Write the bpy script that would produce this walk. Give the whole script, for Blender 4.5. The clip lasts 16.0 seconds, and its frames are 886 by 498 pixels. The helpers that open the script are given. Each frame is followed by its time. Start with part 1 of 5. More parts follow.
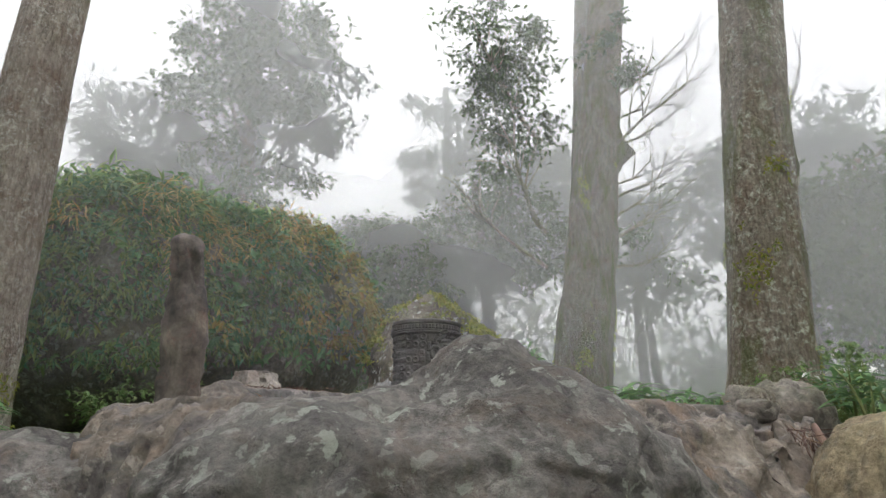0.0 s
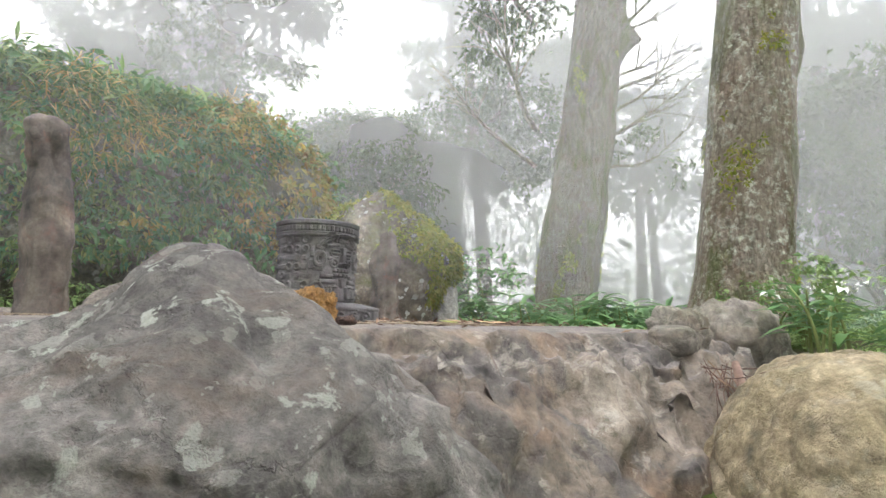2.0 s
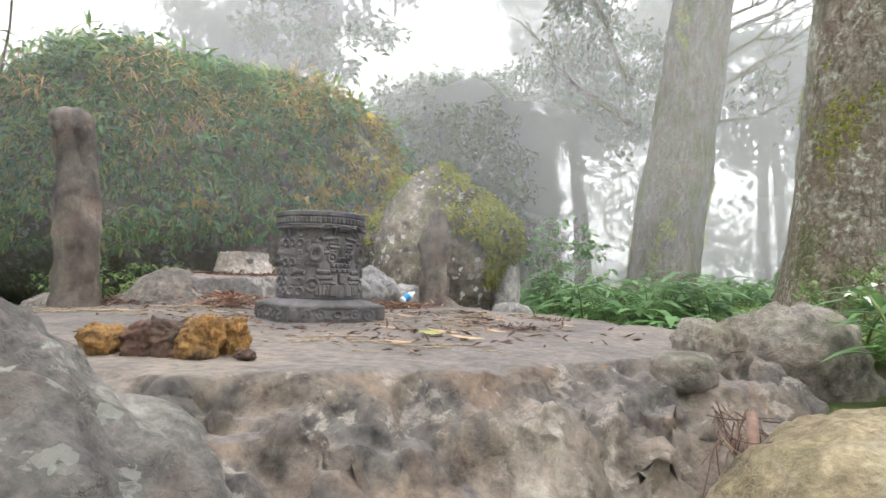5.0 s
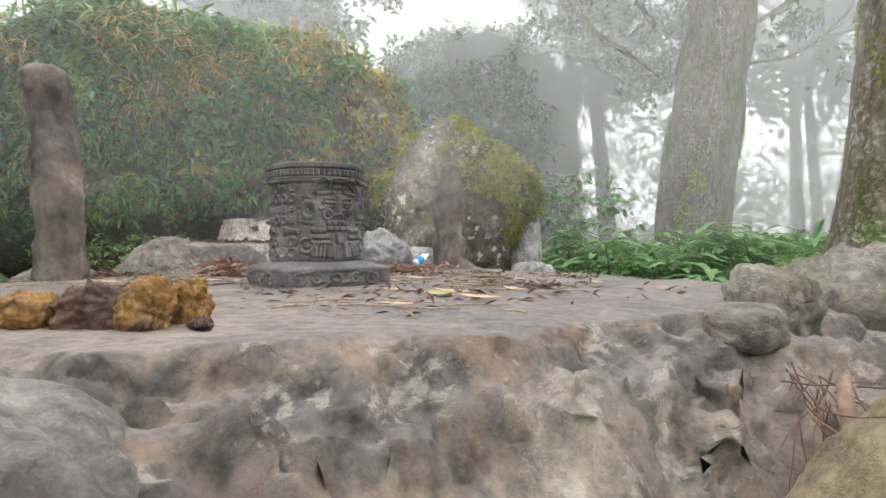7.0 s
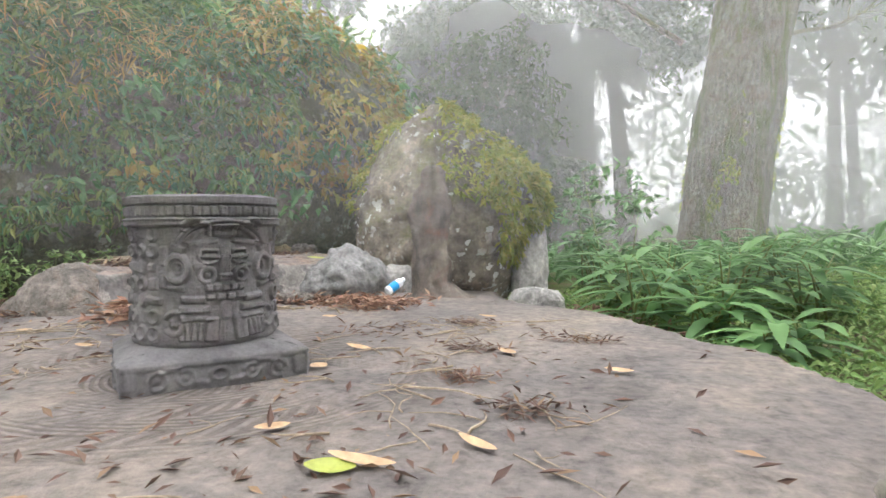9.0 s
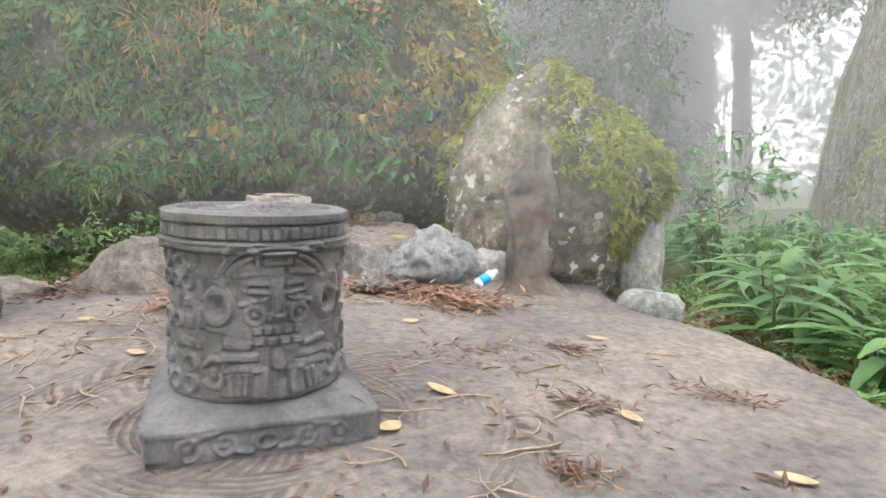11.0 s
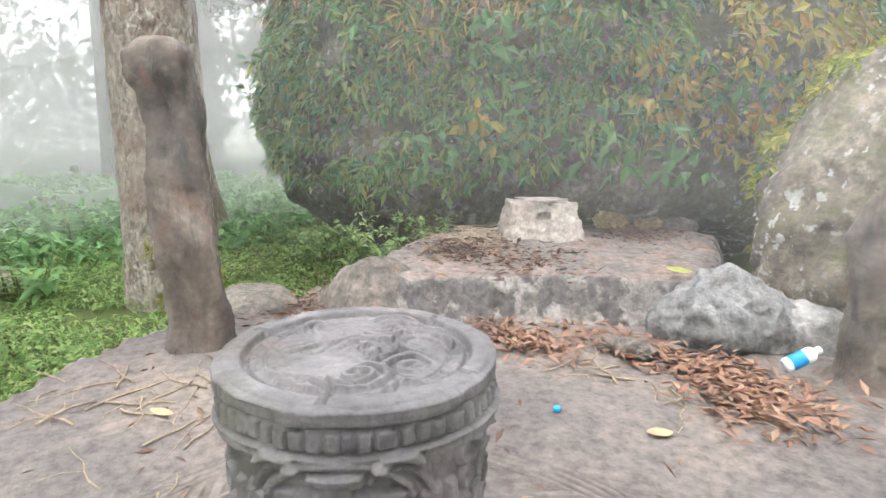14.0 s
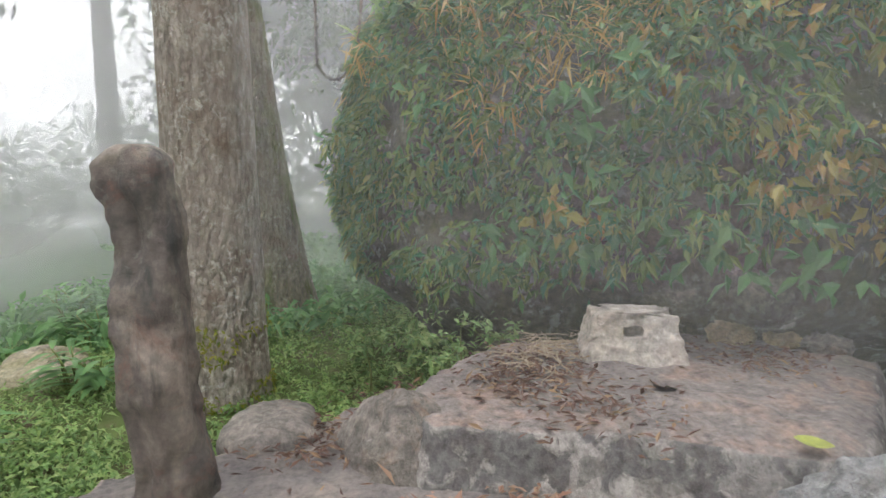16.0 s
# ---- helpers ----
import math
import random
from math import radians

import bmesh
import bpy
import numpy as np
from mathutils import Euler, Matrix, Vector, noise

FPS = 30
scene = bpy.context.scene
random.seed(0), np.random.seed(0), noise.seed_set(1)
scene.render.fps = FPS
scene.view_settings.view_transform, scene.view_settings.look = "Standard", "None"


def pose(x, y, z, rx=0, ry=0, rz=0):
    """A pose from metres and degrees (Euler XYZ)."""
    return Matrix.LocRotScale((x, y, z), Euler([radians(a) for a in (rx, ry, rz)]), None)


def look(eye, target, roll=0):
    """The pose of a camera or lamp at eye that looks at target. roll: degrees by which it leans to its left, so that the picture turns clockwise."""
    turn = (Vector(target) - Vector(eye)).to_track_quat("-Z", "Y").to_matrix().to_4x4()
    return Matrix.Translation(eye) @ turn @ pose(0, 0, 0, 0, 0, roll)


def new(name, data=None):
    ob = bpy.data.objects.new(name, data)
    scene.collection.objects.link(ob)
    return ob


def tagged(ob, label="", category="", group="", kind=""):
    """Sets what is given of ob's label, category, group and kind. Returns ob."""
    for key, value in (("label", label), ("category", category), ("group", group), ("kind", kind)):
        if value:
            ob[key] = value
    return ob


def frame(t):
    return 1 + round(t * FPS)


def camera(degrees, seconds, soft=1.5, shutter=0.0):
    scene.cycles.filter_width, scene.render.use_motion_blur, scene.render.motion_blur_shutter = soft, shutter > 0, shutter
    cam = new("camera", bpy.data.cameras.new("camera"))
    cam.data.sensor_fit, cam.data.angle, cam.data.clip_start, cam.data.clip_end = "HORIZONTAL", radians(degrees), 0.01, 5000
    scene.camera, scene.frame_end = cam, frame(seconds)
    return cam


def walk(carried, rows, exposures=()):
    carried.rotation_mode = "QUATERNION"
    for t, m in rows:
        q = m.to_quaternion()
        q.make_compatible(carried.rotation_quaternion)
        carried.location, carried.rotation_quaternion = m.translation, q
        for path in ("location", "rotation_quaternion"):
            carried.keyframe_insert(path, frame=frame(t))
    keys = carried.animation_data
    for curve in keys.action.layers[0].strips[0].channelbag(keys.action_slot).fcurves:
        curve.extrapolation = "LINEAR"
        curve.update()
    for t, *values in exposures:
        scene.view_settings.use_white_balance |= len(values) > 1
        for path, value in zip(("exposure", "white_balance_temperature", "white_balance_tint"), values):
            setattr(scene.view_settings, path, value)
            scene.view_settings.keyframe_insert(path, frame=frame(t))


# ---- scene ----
cam = camera(72.2, 16.0)
METRES, EYE, TILT, LEAN, TURN = 8.0, 1.5, 16.6, 0.0, 0.0
EXPOSURES = [(0.0, -0.02), (1.0, 0.46), (2.0, 0.84), (3.0, 0.95), (4.0, 0.91), (6.5, 0.74), (8.0, 0.84), (11.0, 1.12), (13.0, 1.32), (14.5, 1.32), (15.0, 1.0), (16.0, 0.56)]
ROWS = [
    (0.0, 0.0, 0.0, 0.0, -0.0, 0.0, -0.0),
    (0.5, 0.0241, 0.02, -0.0039, 0.24, -2.54, -0.34),
    (1.0, 0.0566, 0.0616, -0.0146, 0.26, -5.11, -0.61),
    (1.5, 0.0862, 0.0919, -0.0156, 0.88, -7.15, -0.71),
    (2.0, 0.1278, 0.1211, -0.0118, 1.85, -9.37, -0.78),
    (2.5, 0.1563, 0.149, -0.0125, 3.56, -10.57, -0.42),
    (3.0, 0.176, 0.1842, -0.0019, 6.05, -11.54, 0.46),
    (3.5, 0.1851, 0.1969, 0.0062, 8.41, -12.15, 1.19),
    (4.0, 0.1985, 0.2022, 0.0083, 10.77, -12.71, 1.78),
    (6.5, 0.2348, 0.2084, -0.0019, 13.33, -14.36, 2.8),
    (7.0, 0.2164, 0.2631, -0.0221, 13.86, -16.16, 4.52),
    (7.5, 0.216, 0.2932, -0.0386, 13.76, -16.38, 4.88),
    (8.0, 0.2144, 0.352, -0.0388, 13.79, -16.92, 4.82),
    (10.5, 0.1917, 0.5189, -0.0064, 21.16, -21.37, 5.27),
    (11.0, 0.1745, 0.536, -0.009, 23.92, -22.65, 5.07),
    (11.5, 0.1531, 0.5516, 0.0026, 25.84, -23.81, 5.28),
    (12.0, 0.1492, 0.5826, -0.0012, 27.74, -24.91, 6.03),
    (12.5, 0.1466, 0.6124, 0.0086, 29.37, -25.48, 6.68),
    (13.0, 0.1345, 0.636, 0.0047, 31.94, -26.08, 7.4),
    (13.5, 0.1326, 0.6543, -0.0035, 40.18, -25.68, 9.25),
    (14.0, 0.1335, 0.6823, -0.003, 52.22, -22.15, 12.65),
    (14.5, 0.1145, 0.7068, 0.0017, 61.77, -17.42, 15.0),
    (15.0, 0.0925, 0.7408, 0.0114, 65.13, -15.61, 15.42),
    (15.5, 0.0834, 0.7767, 0.0071, 65.79, -14.87, 15.45),
    (16.0, 0.0754, 0.8114, -0.0024, 65.1, -14.31, 15.24),
]
walk(cam, [(t, pose(0, 0, EYE, TILT, LEAN, TURN) @ pose(METRES * x, METRES * y, METRES * z, 90 + pitch, roll, yaw)) for t, x, y, z, yaw, pitch, roll in ROWS],
     EXPOSURES)

# ---- world and light: thick overcast, hill fog ----
world = bpy.data.worlds.new("overcast")
scene.world = world
world.use_nodes = True
wn, wl = world.node_tree.nodes, world.node_tree.links
wn.clear()
sky = wn.new("ShaderNodeTexSky")
sky.sky_type, sky.sun_disc = "NISHITA", False
sky.sun_elevation, sky.sun_rotation = radians(50), radians(200)
hue = wn.new("ShaderNodeHueSaturation")
hue.inputs["Saturation"].default_value = 0.12
wl.new(sky.outputs[0], hue.inputs["Color"])
cloud = wn.new("ShaderNodeMixRGB")
cloud.inputs[0].default_value = 0.8
cloud.inputs[2].default_value = (30.2, 30.3, 32.4, 1)
wl.new(hue.outputs[0], cloud.inputs[1])
bg = wn.new("ShaderNodeBackground")
bg.inputs[1].default_value = 0.12
wl.new(cloud.outputs[0], bg.inputs[0])
wo = wn.new("ShaderNodeOutputWorld")
wl.new(bg.outputs[0], wo.inputs[0])
sun = new("sun", bpy.data.lights.new("sun", "SUN"))
sun.data.energy, sun.data.angle, sun.data.color = 1.5, radians(40), (1.0, 0.97, 0.92)
sun.matrix_world = look((3, -6, 12), (0, 6, 0))


# ---- materials ----
def nodes_of(name, rough=0.85):
    m = bpy.data.materials.new(name)
    m.use_nodes = True
    n, l = m.node_tree.nodes, m.node_tree.links
    b = n["Principled BSDF"]
    b.inputs["Roughness"].default_value = rough
    b.inputs["Specular IOR Level"].default_value = 0.3
    return m, n, l, b


def place(n, l, scale=(1, 1, 1), world_space=True):
    """World position (or the thing's own), scaled."""
    mp = n.new("ShaderNodeMapping")
    mp.inputs["Scale"].default_value = scale
    if world_space:
        g = n.new("ShaderNodeNewGeometry")
        l.new(g.outputs["Position"], mp.inputs[0])
    else:
        g = n.new("ShaderNodeTexCoord")
        l.new(g.outputs["Object"], mp.inputs[0])
    return mp.outputs[0]


def noise_tex(n, l, vec, scale, detail=6, rough=0.6, distort=0.0):
    t = n.new("ShaderNodeTexNoise")
    t.inputs["Scale"].default_value, t.inputs["Detail"].default_value = scale, detail
    t.inputs["Roughness"].default_value, t.inputs["Distortion"].default_value = rough, distort
    l.new(vec, t.inputs["Vector"])
    return t.outputs["Fac"]


def ramp(n, l, fac, stops):
    r = n.new("ShaderNodeValToRGB")
    e = r.color_ramp.elements
    while len(e) < len(stops):
        e.new(0.5)
    for el, (p, c) in zip(e, stops):
        el.position, el.color = p, (*c, 1) if len(c) == 3 else c
    l.new(fac, r.inputs[0])
    return r.outputs[0]


def mask(n, l, fac, lo, hi):
    r = n.new("ShaderNodeMapRange")
    r.inputs[1].default_value, r.inputs[2].default_value = lo, hi
    l.new(fac, r.inputs[0])
    return r.outputs[0]


def mix(n, l, fac, a, b, how="MIX"):
    m = n.new("ShaderNodeMixRGB")
    m.blend_type = how
    for sock, v in zip(m.inputs, (fac, a, b)):
        if isinstance(v, (int, float)):
            sock.default_value = v
        elif isinstance(v, tuple):
            sock.default_value = (*v, 1)
        else:
            l.new(v, sock)
    return m.outputs[0]


def maths(n, l, op, a, b=0.0, c=0.0):
    m = n.new("ShaderNodeMath")
    m.operation = op
    for sock, v in zip(m.inputs, (a, b, c)):
        if isinstance(v, (int, float)):
            sock.default_value = v
        else:
            l.new(v, sock)
    return m.outputs[0]


def bump(n, l, b, height, strength=0.5, dist=0.02):
    k = n.new("ShaderNodeBump")
    k.inputs["Strength"].default_value, k.inputs["Distance"].default_value = strength, dist
    l.new(height, k.inputs["Height"])
    l.new(k.outputs[0], b.inputs["Normal"])


def up_facing(n, l, lo, hi):
    g = n.new("ShaderNodeNewGeometry")
    s = n.new("ShaderNodeSeparateXYZ")
    l.new(g.outputs["Normal"], s.inputs[0])
    return mask(n, l, s.outputs[2], lo, hi)


def rock_material(name, dark, mid, light, stain=(0.24, 0.15, 0.09), stain_amount=0.5, lichen=(0.5, 0.52, 0.46), lichen_amount=0.5,
                  moss=(0.09, 0.11, 0.02), moss_amount=0.0, scale=1.0, relief=0.6, wet=0.0, grain=0.75, spots=0.0, streaks=0.6, overgrown=0.0):
    """Weathered stone: grey tones at two scales, rusty stains, pale lichen spots, dark water streaks, moss on what faces up."""
    m, n, l, b = nodes_of(name, 0.88 - 0.3 * wet)
    v = place(n, l, (scale, scale, scale))
    big = noise_tex(n, l, v, 1.3, 5, 0.6, 0.6)
    fine = noise_tex(n, l, v, 16, 8, 0.72)
    c = ramp(n, l, big, [(0.3, dark), (0.5, mid), (0.7, light)])
    c = mix(n, l, grain, c, ramp(n, l, fine, [(0.3, (0.3, 0.3, 0.3)), (0.5, (0.95, 0.95, 0.95)), (0.68, (1.75, 1.7, 1.65))]), "MULTIPLY")
    st = mask(n, l, noise_tex(n, l, v, 2.1, 6, 0.7, 1.0), 0.53, 0.7)
    c = mix(n, l, maths(n, l, "MULTIPLY", st, stain_amount), c, stain)
    vs = place(n, l, (5 * scale, 5 * scale, 0.9 * scale))
    streak = mask(n, l, noise_tex(n, l, vs, 1.0, 5, 0.65), 0.53, 0.72)
    c = mix(n, l, maths(n, l, "MULTIPLY", streak, streaks), c, (0.05, 0.052, 0.05))
    li = mask(n, l, noise_tex(n, l, v, 9.0, 7, 0.62, 0.3), 0.58, 0.615)
    where = mask(n, l, noise_tex(n, l, v, 0.9, 3, 0.5), 0.42, 0.62)
    c = mix(n, l, maths(n, l, "MULTIPLY", maths(n, l, "MULTIPLY", li, where), lichen_amount), c, lichen)
    if spots:
        vor = n.new("ShaderNodeTexVoronoi")
        vor.inputs["Scale"].default_value = 11
        l.new(mix(n, l, 0.12, v, noise_tex(n, l, v, 14, 3), "ADD"), vor.inputs["Vector"])
        sc = n.new("ShaderNodeSeparateColor")
        l.new(vor.outputs["Color"], sc.inputs[0])
        size = maths(n, l, "MULTIPLY", mask(n, l, sc.outputs[0], 0.45, 1.0), 0.5)
        sp = maths(n, l, "LESS_THAN", vor.outputs["Distance"], size)
        sp = maths(n, l, "MULTIPLY", sp, mask(n, l, noise_tex(n, l, v, 1.4, 3), 0.4, 0.55))
        c = mix(n, l, maths(n, l, "MULTIPLY", sp, spots), c, lichen)
    if overgrown:
        og = mask(n, l, noise_tex(n, l, v, 1.1, 7, 0.7), 0.36, 0.5)
        c = mix(n, l, maths(n, l, "MULTIPLY", og, overgrown), c, ramp(n, l, fine, [(0.3, (0.03, 0.035, 0.012)), (0.6, (0.075, 0.085, 0.025)), (0.75, (0.13, 0.11, 0.045))]))
    if moss_amount:
        mo = maths(n, l, "MULTIPLY", up_facing(n, l, 0.0, 0.8), mask(n, l, noise_tex(n, l, v, 3.2, 6, 0.7), 0.42, 0.6))
        c = mix(n, l, maths(n, l, "MULTIPLY", mo, moss_amount), c, moss)
    crack = n.new("ShaderNodeTexVoronoi")
    crack.feature = "DISTANCE_TO_EDGE"
    crack.inputs["Scale"].default_value = 2.6 * scale
    wob = mix(n, l, 0.6, v, noise_tex(n, l, v, 2.2, 6, 0.75), "ADD")
    l.new(wob, crack.inputs["Vector"])
    cr = mask(n, l, crack.outputs["Distance"], 0.0, 0.03)
    gap = maths(n, l, "MULTIPLY", maths(n, l, "SUBTRACT", 1.0, mask(n, l, crack.outputs["Distance"], 0.0, 0.018)), mask(n, l, noise_tex(n, l, v, 1.7, 3), 0.45, 0.6))
    c = mix(n, l, maths(n, l, "MULTIPLY", gap, 0.4), c, (0.035, 0.03, 0.025))
    l.new(c, b.inputs["Base Color"])
    h = maths(n, l, "ADD", maths(n, l, "MULTIPLY", fine, 0.8), maths(n, l, "MULTIPLY", cr, 0.16))
    h = maths(n, l, "ADD", h, maths(n, l, "MULTIPLY", noise_tex(n, l, v, 60, 4, 0.7), 0.22))
    bump(n, l, b, h, relief, 0.05)
    return m


def leaf_material(name, tones, rough=0.5, through_light=0.35):
    """Leaves of one kind, each of its own tone."""
    m, n, l, b = nodes_of(name, rough)
    g = n.new("ShaderNodeNewGeometry")
    k = len(tones)
    c = ramp(n, l, g.outputs["Random Per Island"], [(i / max(k - 1, 1), t) for i, t in enumerate(tones)])
    c = mix(n, l, 0.5, c, ramp(n, l, noise_tex(n, l, place(n, l), 1.1, 4), [(0.3, (0.6, 0.62, 0.6)), (0.7, (1.35, 1.3, 1.2))]), "MULTIPLY")
    l.new(c, b.inputs["Base Color"])
    t = n.new("ShaderNodeBsdfTranslucent")
    l.new(c, t.inputs[0])
    s = n.new("ShaderNodeMixShader")
    s.inputs[0].default_value = through_light
    l.new(b.outputs[0], s.inputs[1])
    l.new(t.outputs[0], s.inputs[2])
    l.new(s.outputs[0], n["Material Output"].inputs[0])
    return m


def plain_material(name, colour, rough=0.7, vary=0.25, scale=12, metal=0.0, relief=0.2, own=False):
    m, n, l, b = nodes_of(name, rough)
    v = place(n, l, world_space=not own)
    f = noise_tex(n, l, v, scale, 6, 0.65)
    lo, hi = tuple(x * (1 - vary) for x in colour), tuple(min(1, x * (1 + vary)) for x in colour)
    l.new(ramp(n, l, f, [(0.3, lo), (0.7, hi)]), b.inputs["Base Color"])
    b.inputs["Metallic"].default_value = metal
    bump(n, l, b, f, relief, 0.01)
    return m


def bark_material(name, dark, light, lichen=(0.42, 0.46, 0.36), lichen_amount=0.6, moss_amount=0.0, reddish=(0.22, 0.13, 0.08)):
    m, n, l, b = nodes_of(name, 0.92)
    v = place(n, l, (1, 1, 0.22))
    flat = place(n, l)
    vor = n.new("ShaderNodeTexVoronoi")
    vor.inputs["Scale"].default_value = 26
    l.new(mix(n, l, 0.09, place(n, l, (1, 1, 0.45)), noise_tex(n, l, flat, 9, 5, 0.7), "ADD"), vor.inputs["Vector"])
    plates = mask(n, l, vor.outputs["Distance"], 0.05, 0.75)
    grain = noise_tex(n, l, v, 14, 8, 0.7)
    c = ramp(n, l, grain, [(0.3, dark), (0.62, light)])
    c = mix(n, l, maths(n, l, "MULTIPLY", mask(n, l, noise_tex(n, l, flat, 2.3, 5, 0.6), 0.5, 0.65), 0.5), c, reddish)
    c = mix(n, l, maths(n, l, "MULTIPLY", plates, 0.35), c, tuple(x * 0.4 for x in dark))
    li = mask(n, l, noise_tex(n, l, flat, 15, 7, 0.7, 0.4), 0.5, 0.64)
    li = maths(n, l, "MULTIPLY", li, mask(n, l, noise_tex(n, l, flat, 2.6, 4, 0.6), 0.35, 0.65))
    c = mix(n, l, maths(n, l, "MULTIPLY", li, lichen_amount * 1.3), c, lichen)
    if moss_amount:
        mo = mask(n, l, noise_tex(n, l, place(n, l, (1.4, 1.4, 0.45)), 1.5, 6, 0.7), 0.5, 0.62)
        c = mix(n, l, maths(n, l, "MULTIPLY", mo, moss_amount), c, (0.1, 0.125, 0.025))
    l.new(c, b.inputs["Base Color"])
    h = maths(n, l, "ADD", maths(n, l, "MULTIPLY", plates, -0.8), grain)
    bump(n, l, b, h, 1.0, 0.08)
    return m


def mist_material(name, amount, clear_below=None):
    """A thin veil of fog: lets most light through and scatters the rest, both ways."""
    m, n, l, b = nodes_of(name)
    n.remove(b)
    d, t, tr = n.new("ShaderNodeBsdfDiffuse"), n.new("ShaderNodeBsdfTranslucent"), n.new("ShaderNodeBsdfTransparent")
    for k in (d, t):
        k.inputs[0].default_value = (0.95, 0.95, 0.955, 1)
    a, s = n.new("ShaderNodeAddShader"), n.new("ShaderNodeMixShader")
    half = n.new("ShaderNodeMixShader")
    half.inputs[0].default_value = 0.5
    l.new(d.outputs[0], half.inputs[1])
    l.new(t.outputs[0], half.inputs[2])
    n.remove(a)
    drift = noise_tex(n, l, place(n, l, (1, 1, 1.6)), 0.16, 3, 0.5)
    k = maths(n, l, "MULTIPLY", maths(n, l, "ADD", maths(n, l, "MULTIPLY", drift, 0.8), 0.6), amount)
    if clear_below:
        sep = n.new("ShaderNodeSeparateXYZ")
        l.new(place(n, l), sep.inputs[0])
        k = maths(n, l, "MULTIPLY", k, mask(n, l, sep.outputs[2], clear_below, clear_below + 1.1))
    l.new(maths(n, l, "MINIMUM", k, 0.95), s.inputs[0])
    l.new(tr.outputs[0], s.inputs[1])
    l.new(half.outputs[0], s.inputs[2])
    l.new(s.outputs[0], n["Material Output"].inputs[0])
    return m


MOUNDROCK = rock_material("overgrown_rock", (0.09, 0.086, 0.07), (0.2, 0.185, 0.15), (0.38, 0.35, 0.3), stain=(0.14, 0.11, 0.05), lichen=(0.5, 0.5, 0.43), lichen_amount=0.9, spots=0.7, moss_amount=0.8, relief=1.0, overgrown=0.6)
EDGEROCK = rock_material("edge_rock", (0.15, 0.135, 0.115), (0.24, 0.215, 0.185), (0.34, 0.31, 0.27), stain=(0.22, 0.15, 0.1), stain_amount=0.4, lichen_amount=0.4, moss_amount=0.3, relief=0.8)
ROCK = rock_material("grey_rock", (0.085, 0.08, 0.073), (0.18, 0.168, 0.152), (0.34, 0.32, 0.285), stain=(0.2, 0.145, 0.11), stain_amount=0.6, lichen=(0.44, 0.46, 0.39), lichen_amount=0.9, relief=1.0, spots=0.4, streaks=0.5)
LEDGE = rock_material("brown_ledge", (0.13, 0.12, 0.11), (0.22, 0.195, 0.17), (0.32, 0.285, 0.24), stain=(0.27, 0.15, 0.085), stain_amount=0.6, lichen_amount=0.3, relief=0.9)
PALE = rock_material("pale_rock", (0.24, 0.235, 0.225), (0.34, 0.33, 0.31), (0.44, 0.43, 0.4), stain_amount=0.2, lichen_amount=0.25, relief=0.8)
BLUEROCK = rock_material("blue_grey_rock", (0.2, 0.2, 0.2), (0.28, 0.28, 0.275), (0.37, 0.365, 0.355), stain_amount=0.3, lichen_amount=0.2, relief=0.9)
DARKROCK = rock_material("dark_rock", (0.13, 0.125, 0.1), (0.22, 0.205, 0.17), (0.36, 0.33, 0.29), stain=(0.2, 0.17, 0.08), lichen_amount=0.8, spots=0.5, moss_amount=0.7, relief=0.9)
BANKROCK = rock_material("bank_rock", (0.22, 0.185, 0.14), (0.34, 0.29, 0.22), (0.44, 0.39, 0.31), stain_amount=0.3, lichen_amount=0.3, moss=(0.16, 0.17, 0.05), moss_amount=0.45, relief=0.8)
LICHENROCK = rock_material("lichen_rock", (0.08, 0.072, 0.055), (0.2, 0.17, 0.135), (0.36, 0.31, 0.25), stain=(0.12, 0.1, 0.06), lichen=(0.66, 0.67, 0.62), lichen_amount=1.0, moss_amount=0.9, relief=0.8, spots=0.9)
YELLOWROCK = rock_material("ochre_rock", (0.2, 0.16, 0.105), (0.36, 0.29, 0.185), (0.5, 0.42, 0.29), stain=(0.2, 0.145, 0.085), stain_amount=0.35, lichen=(0.55, 0.52, 0.42), lichen_amount=0.5, moss_amount=0.25, relief=0.9, spots=0.2)
STELE = rock_material("stele_stone", (0.06, 0.054, 0.052), (0.15, 0.127, 0.108), (0.28, 0.24, 0.2), stain=(0.2, 0.1, 0.075), stain_amount=0.75, lichen_amount=0.1, relief=0.45, scale=1.4, grain=0.4, streaks=1.0)
BARK_C = bark_material("flaky_bark", (0.27, 0.22, 0.18), (0.58, 0.51, 0.43), (0.66, 0.64, 0.57), 0.85)
BARK_B = bark_material("lichen_bark", (0.17, 0.145, 0.105), (0.42, 0.36, 0.28), (0.6, 0.61, 0.49), 1.0, 0.7)
BARK_A = bark_material("smooth_bark", (0.12, 0.1, 0.07), (0.31, 0.27, 0.19), (0.4, 0.4, 0.3), 0.5, 0.8)
BARK_FAR = bark_material("far_bark", (0.1, 0.09, 0.075), (0.2, 0.18, 0.15), lichen_amount=0.3)
IVY = leaf_material("mound_leaf", [(0.045, 0.085, 0.025), (0.1, 0.17, 0.05), (0.2, 0.26, 0.075), (0.07, 0.2, 0.1), (0.12, 0.21, 0.07), (0.29, 0.28, 0.085)])
GREENLEAF = leaf_material("bright_leaf", [(0.09, 0.19, 0.075), (0.16, 0.3, 0.11), (0.12, 0.23, 0.1)])
GRASSLEAF = leaf_material("grass_leaf", [(0.13, 0.22, 0.075), (0.21, 0.33, 0.11), (0.3, 0.38, 0.15)])
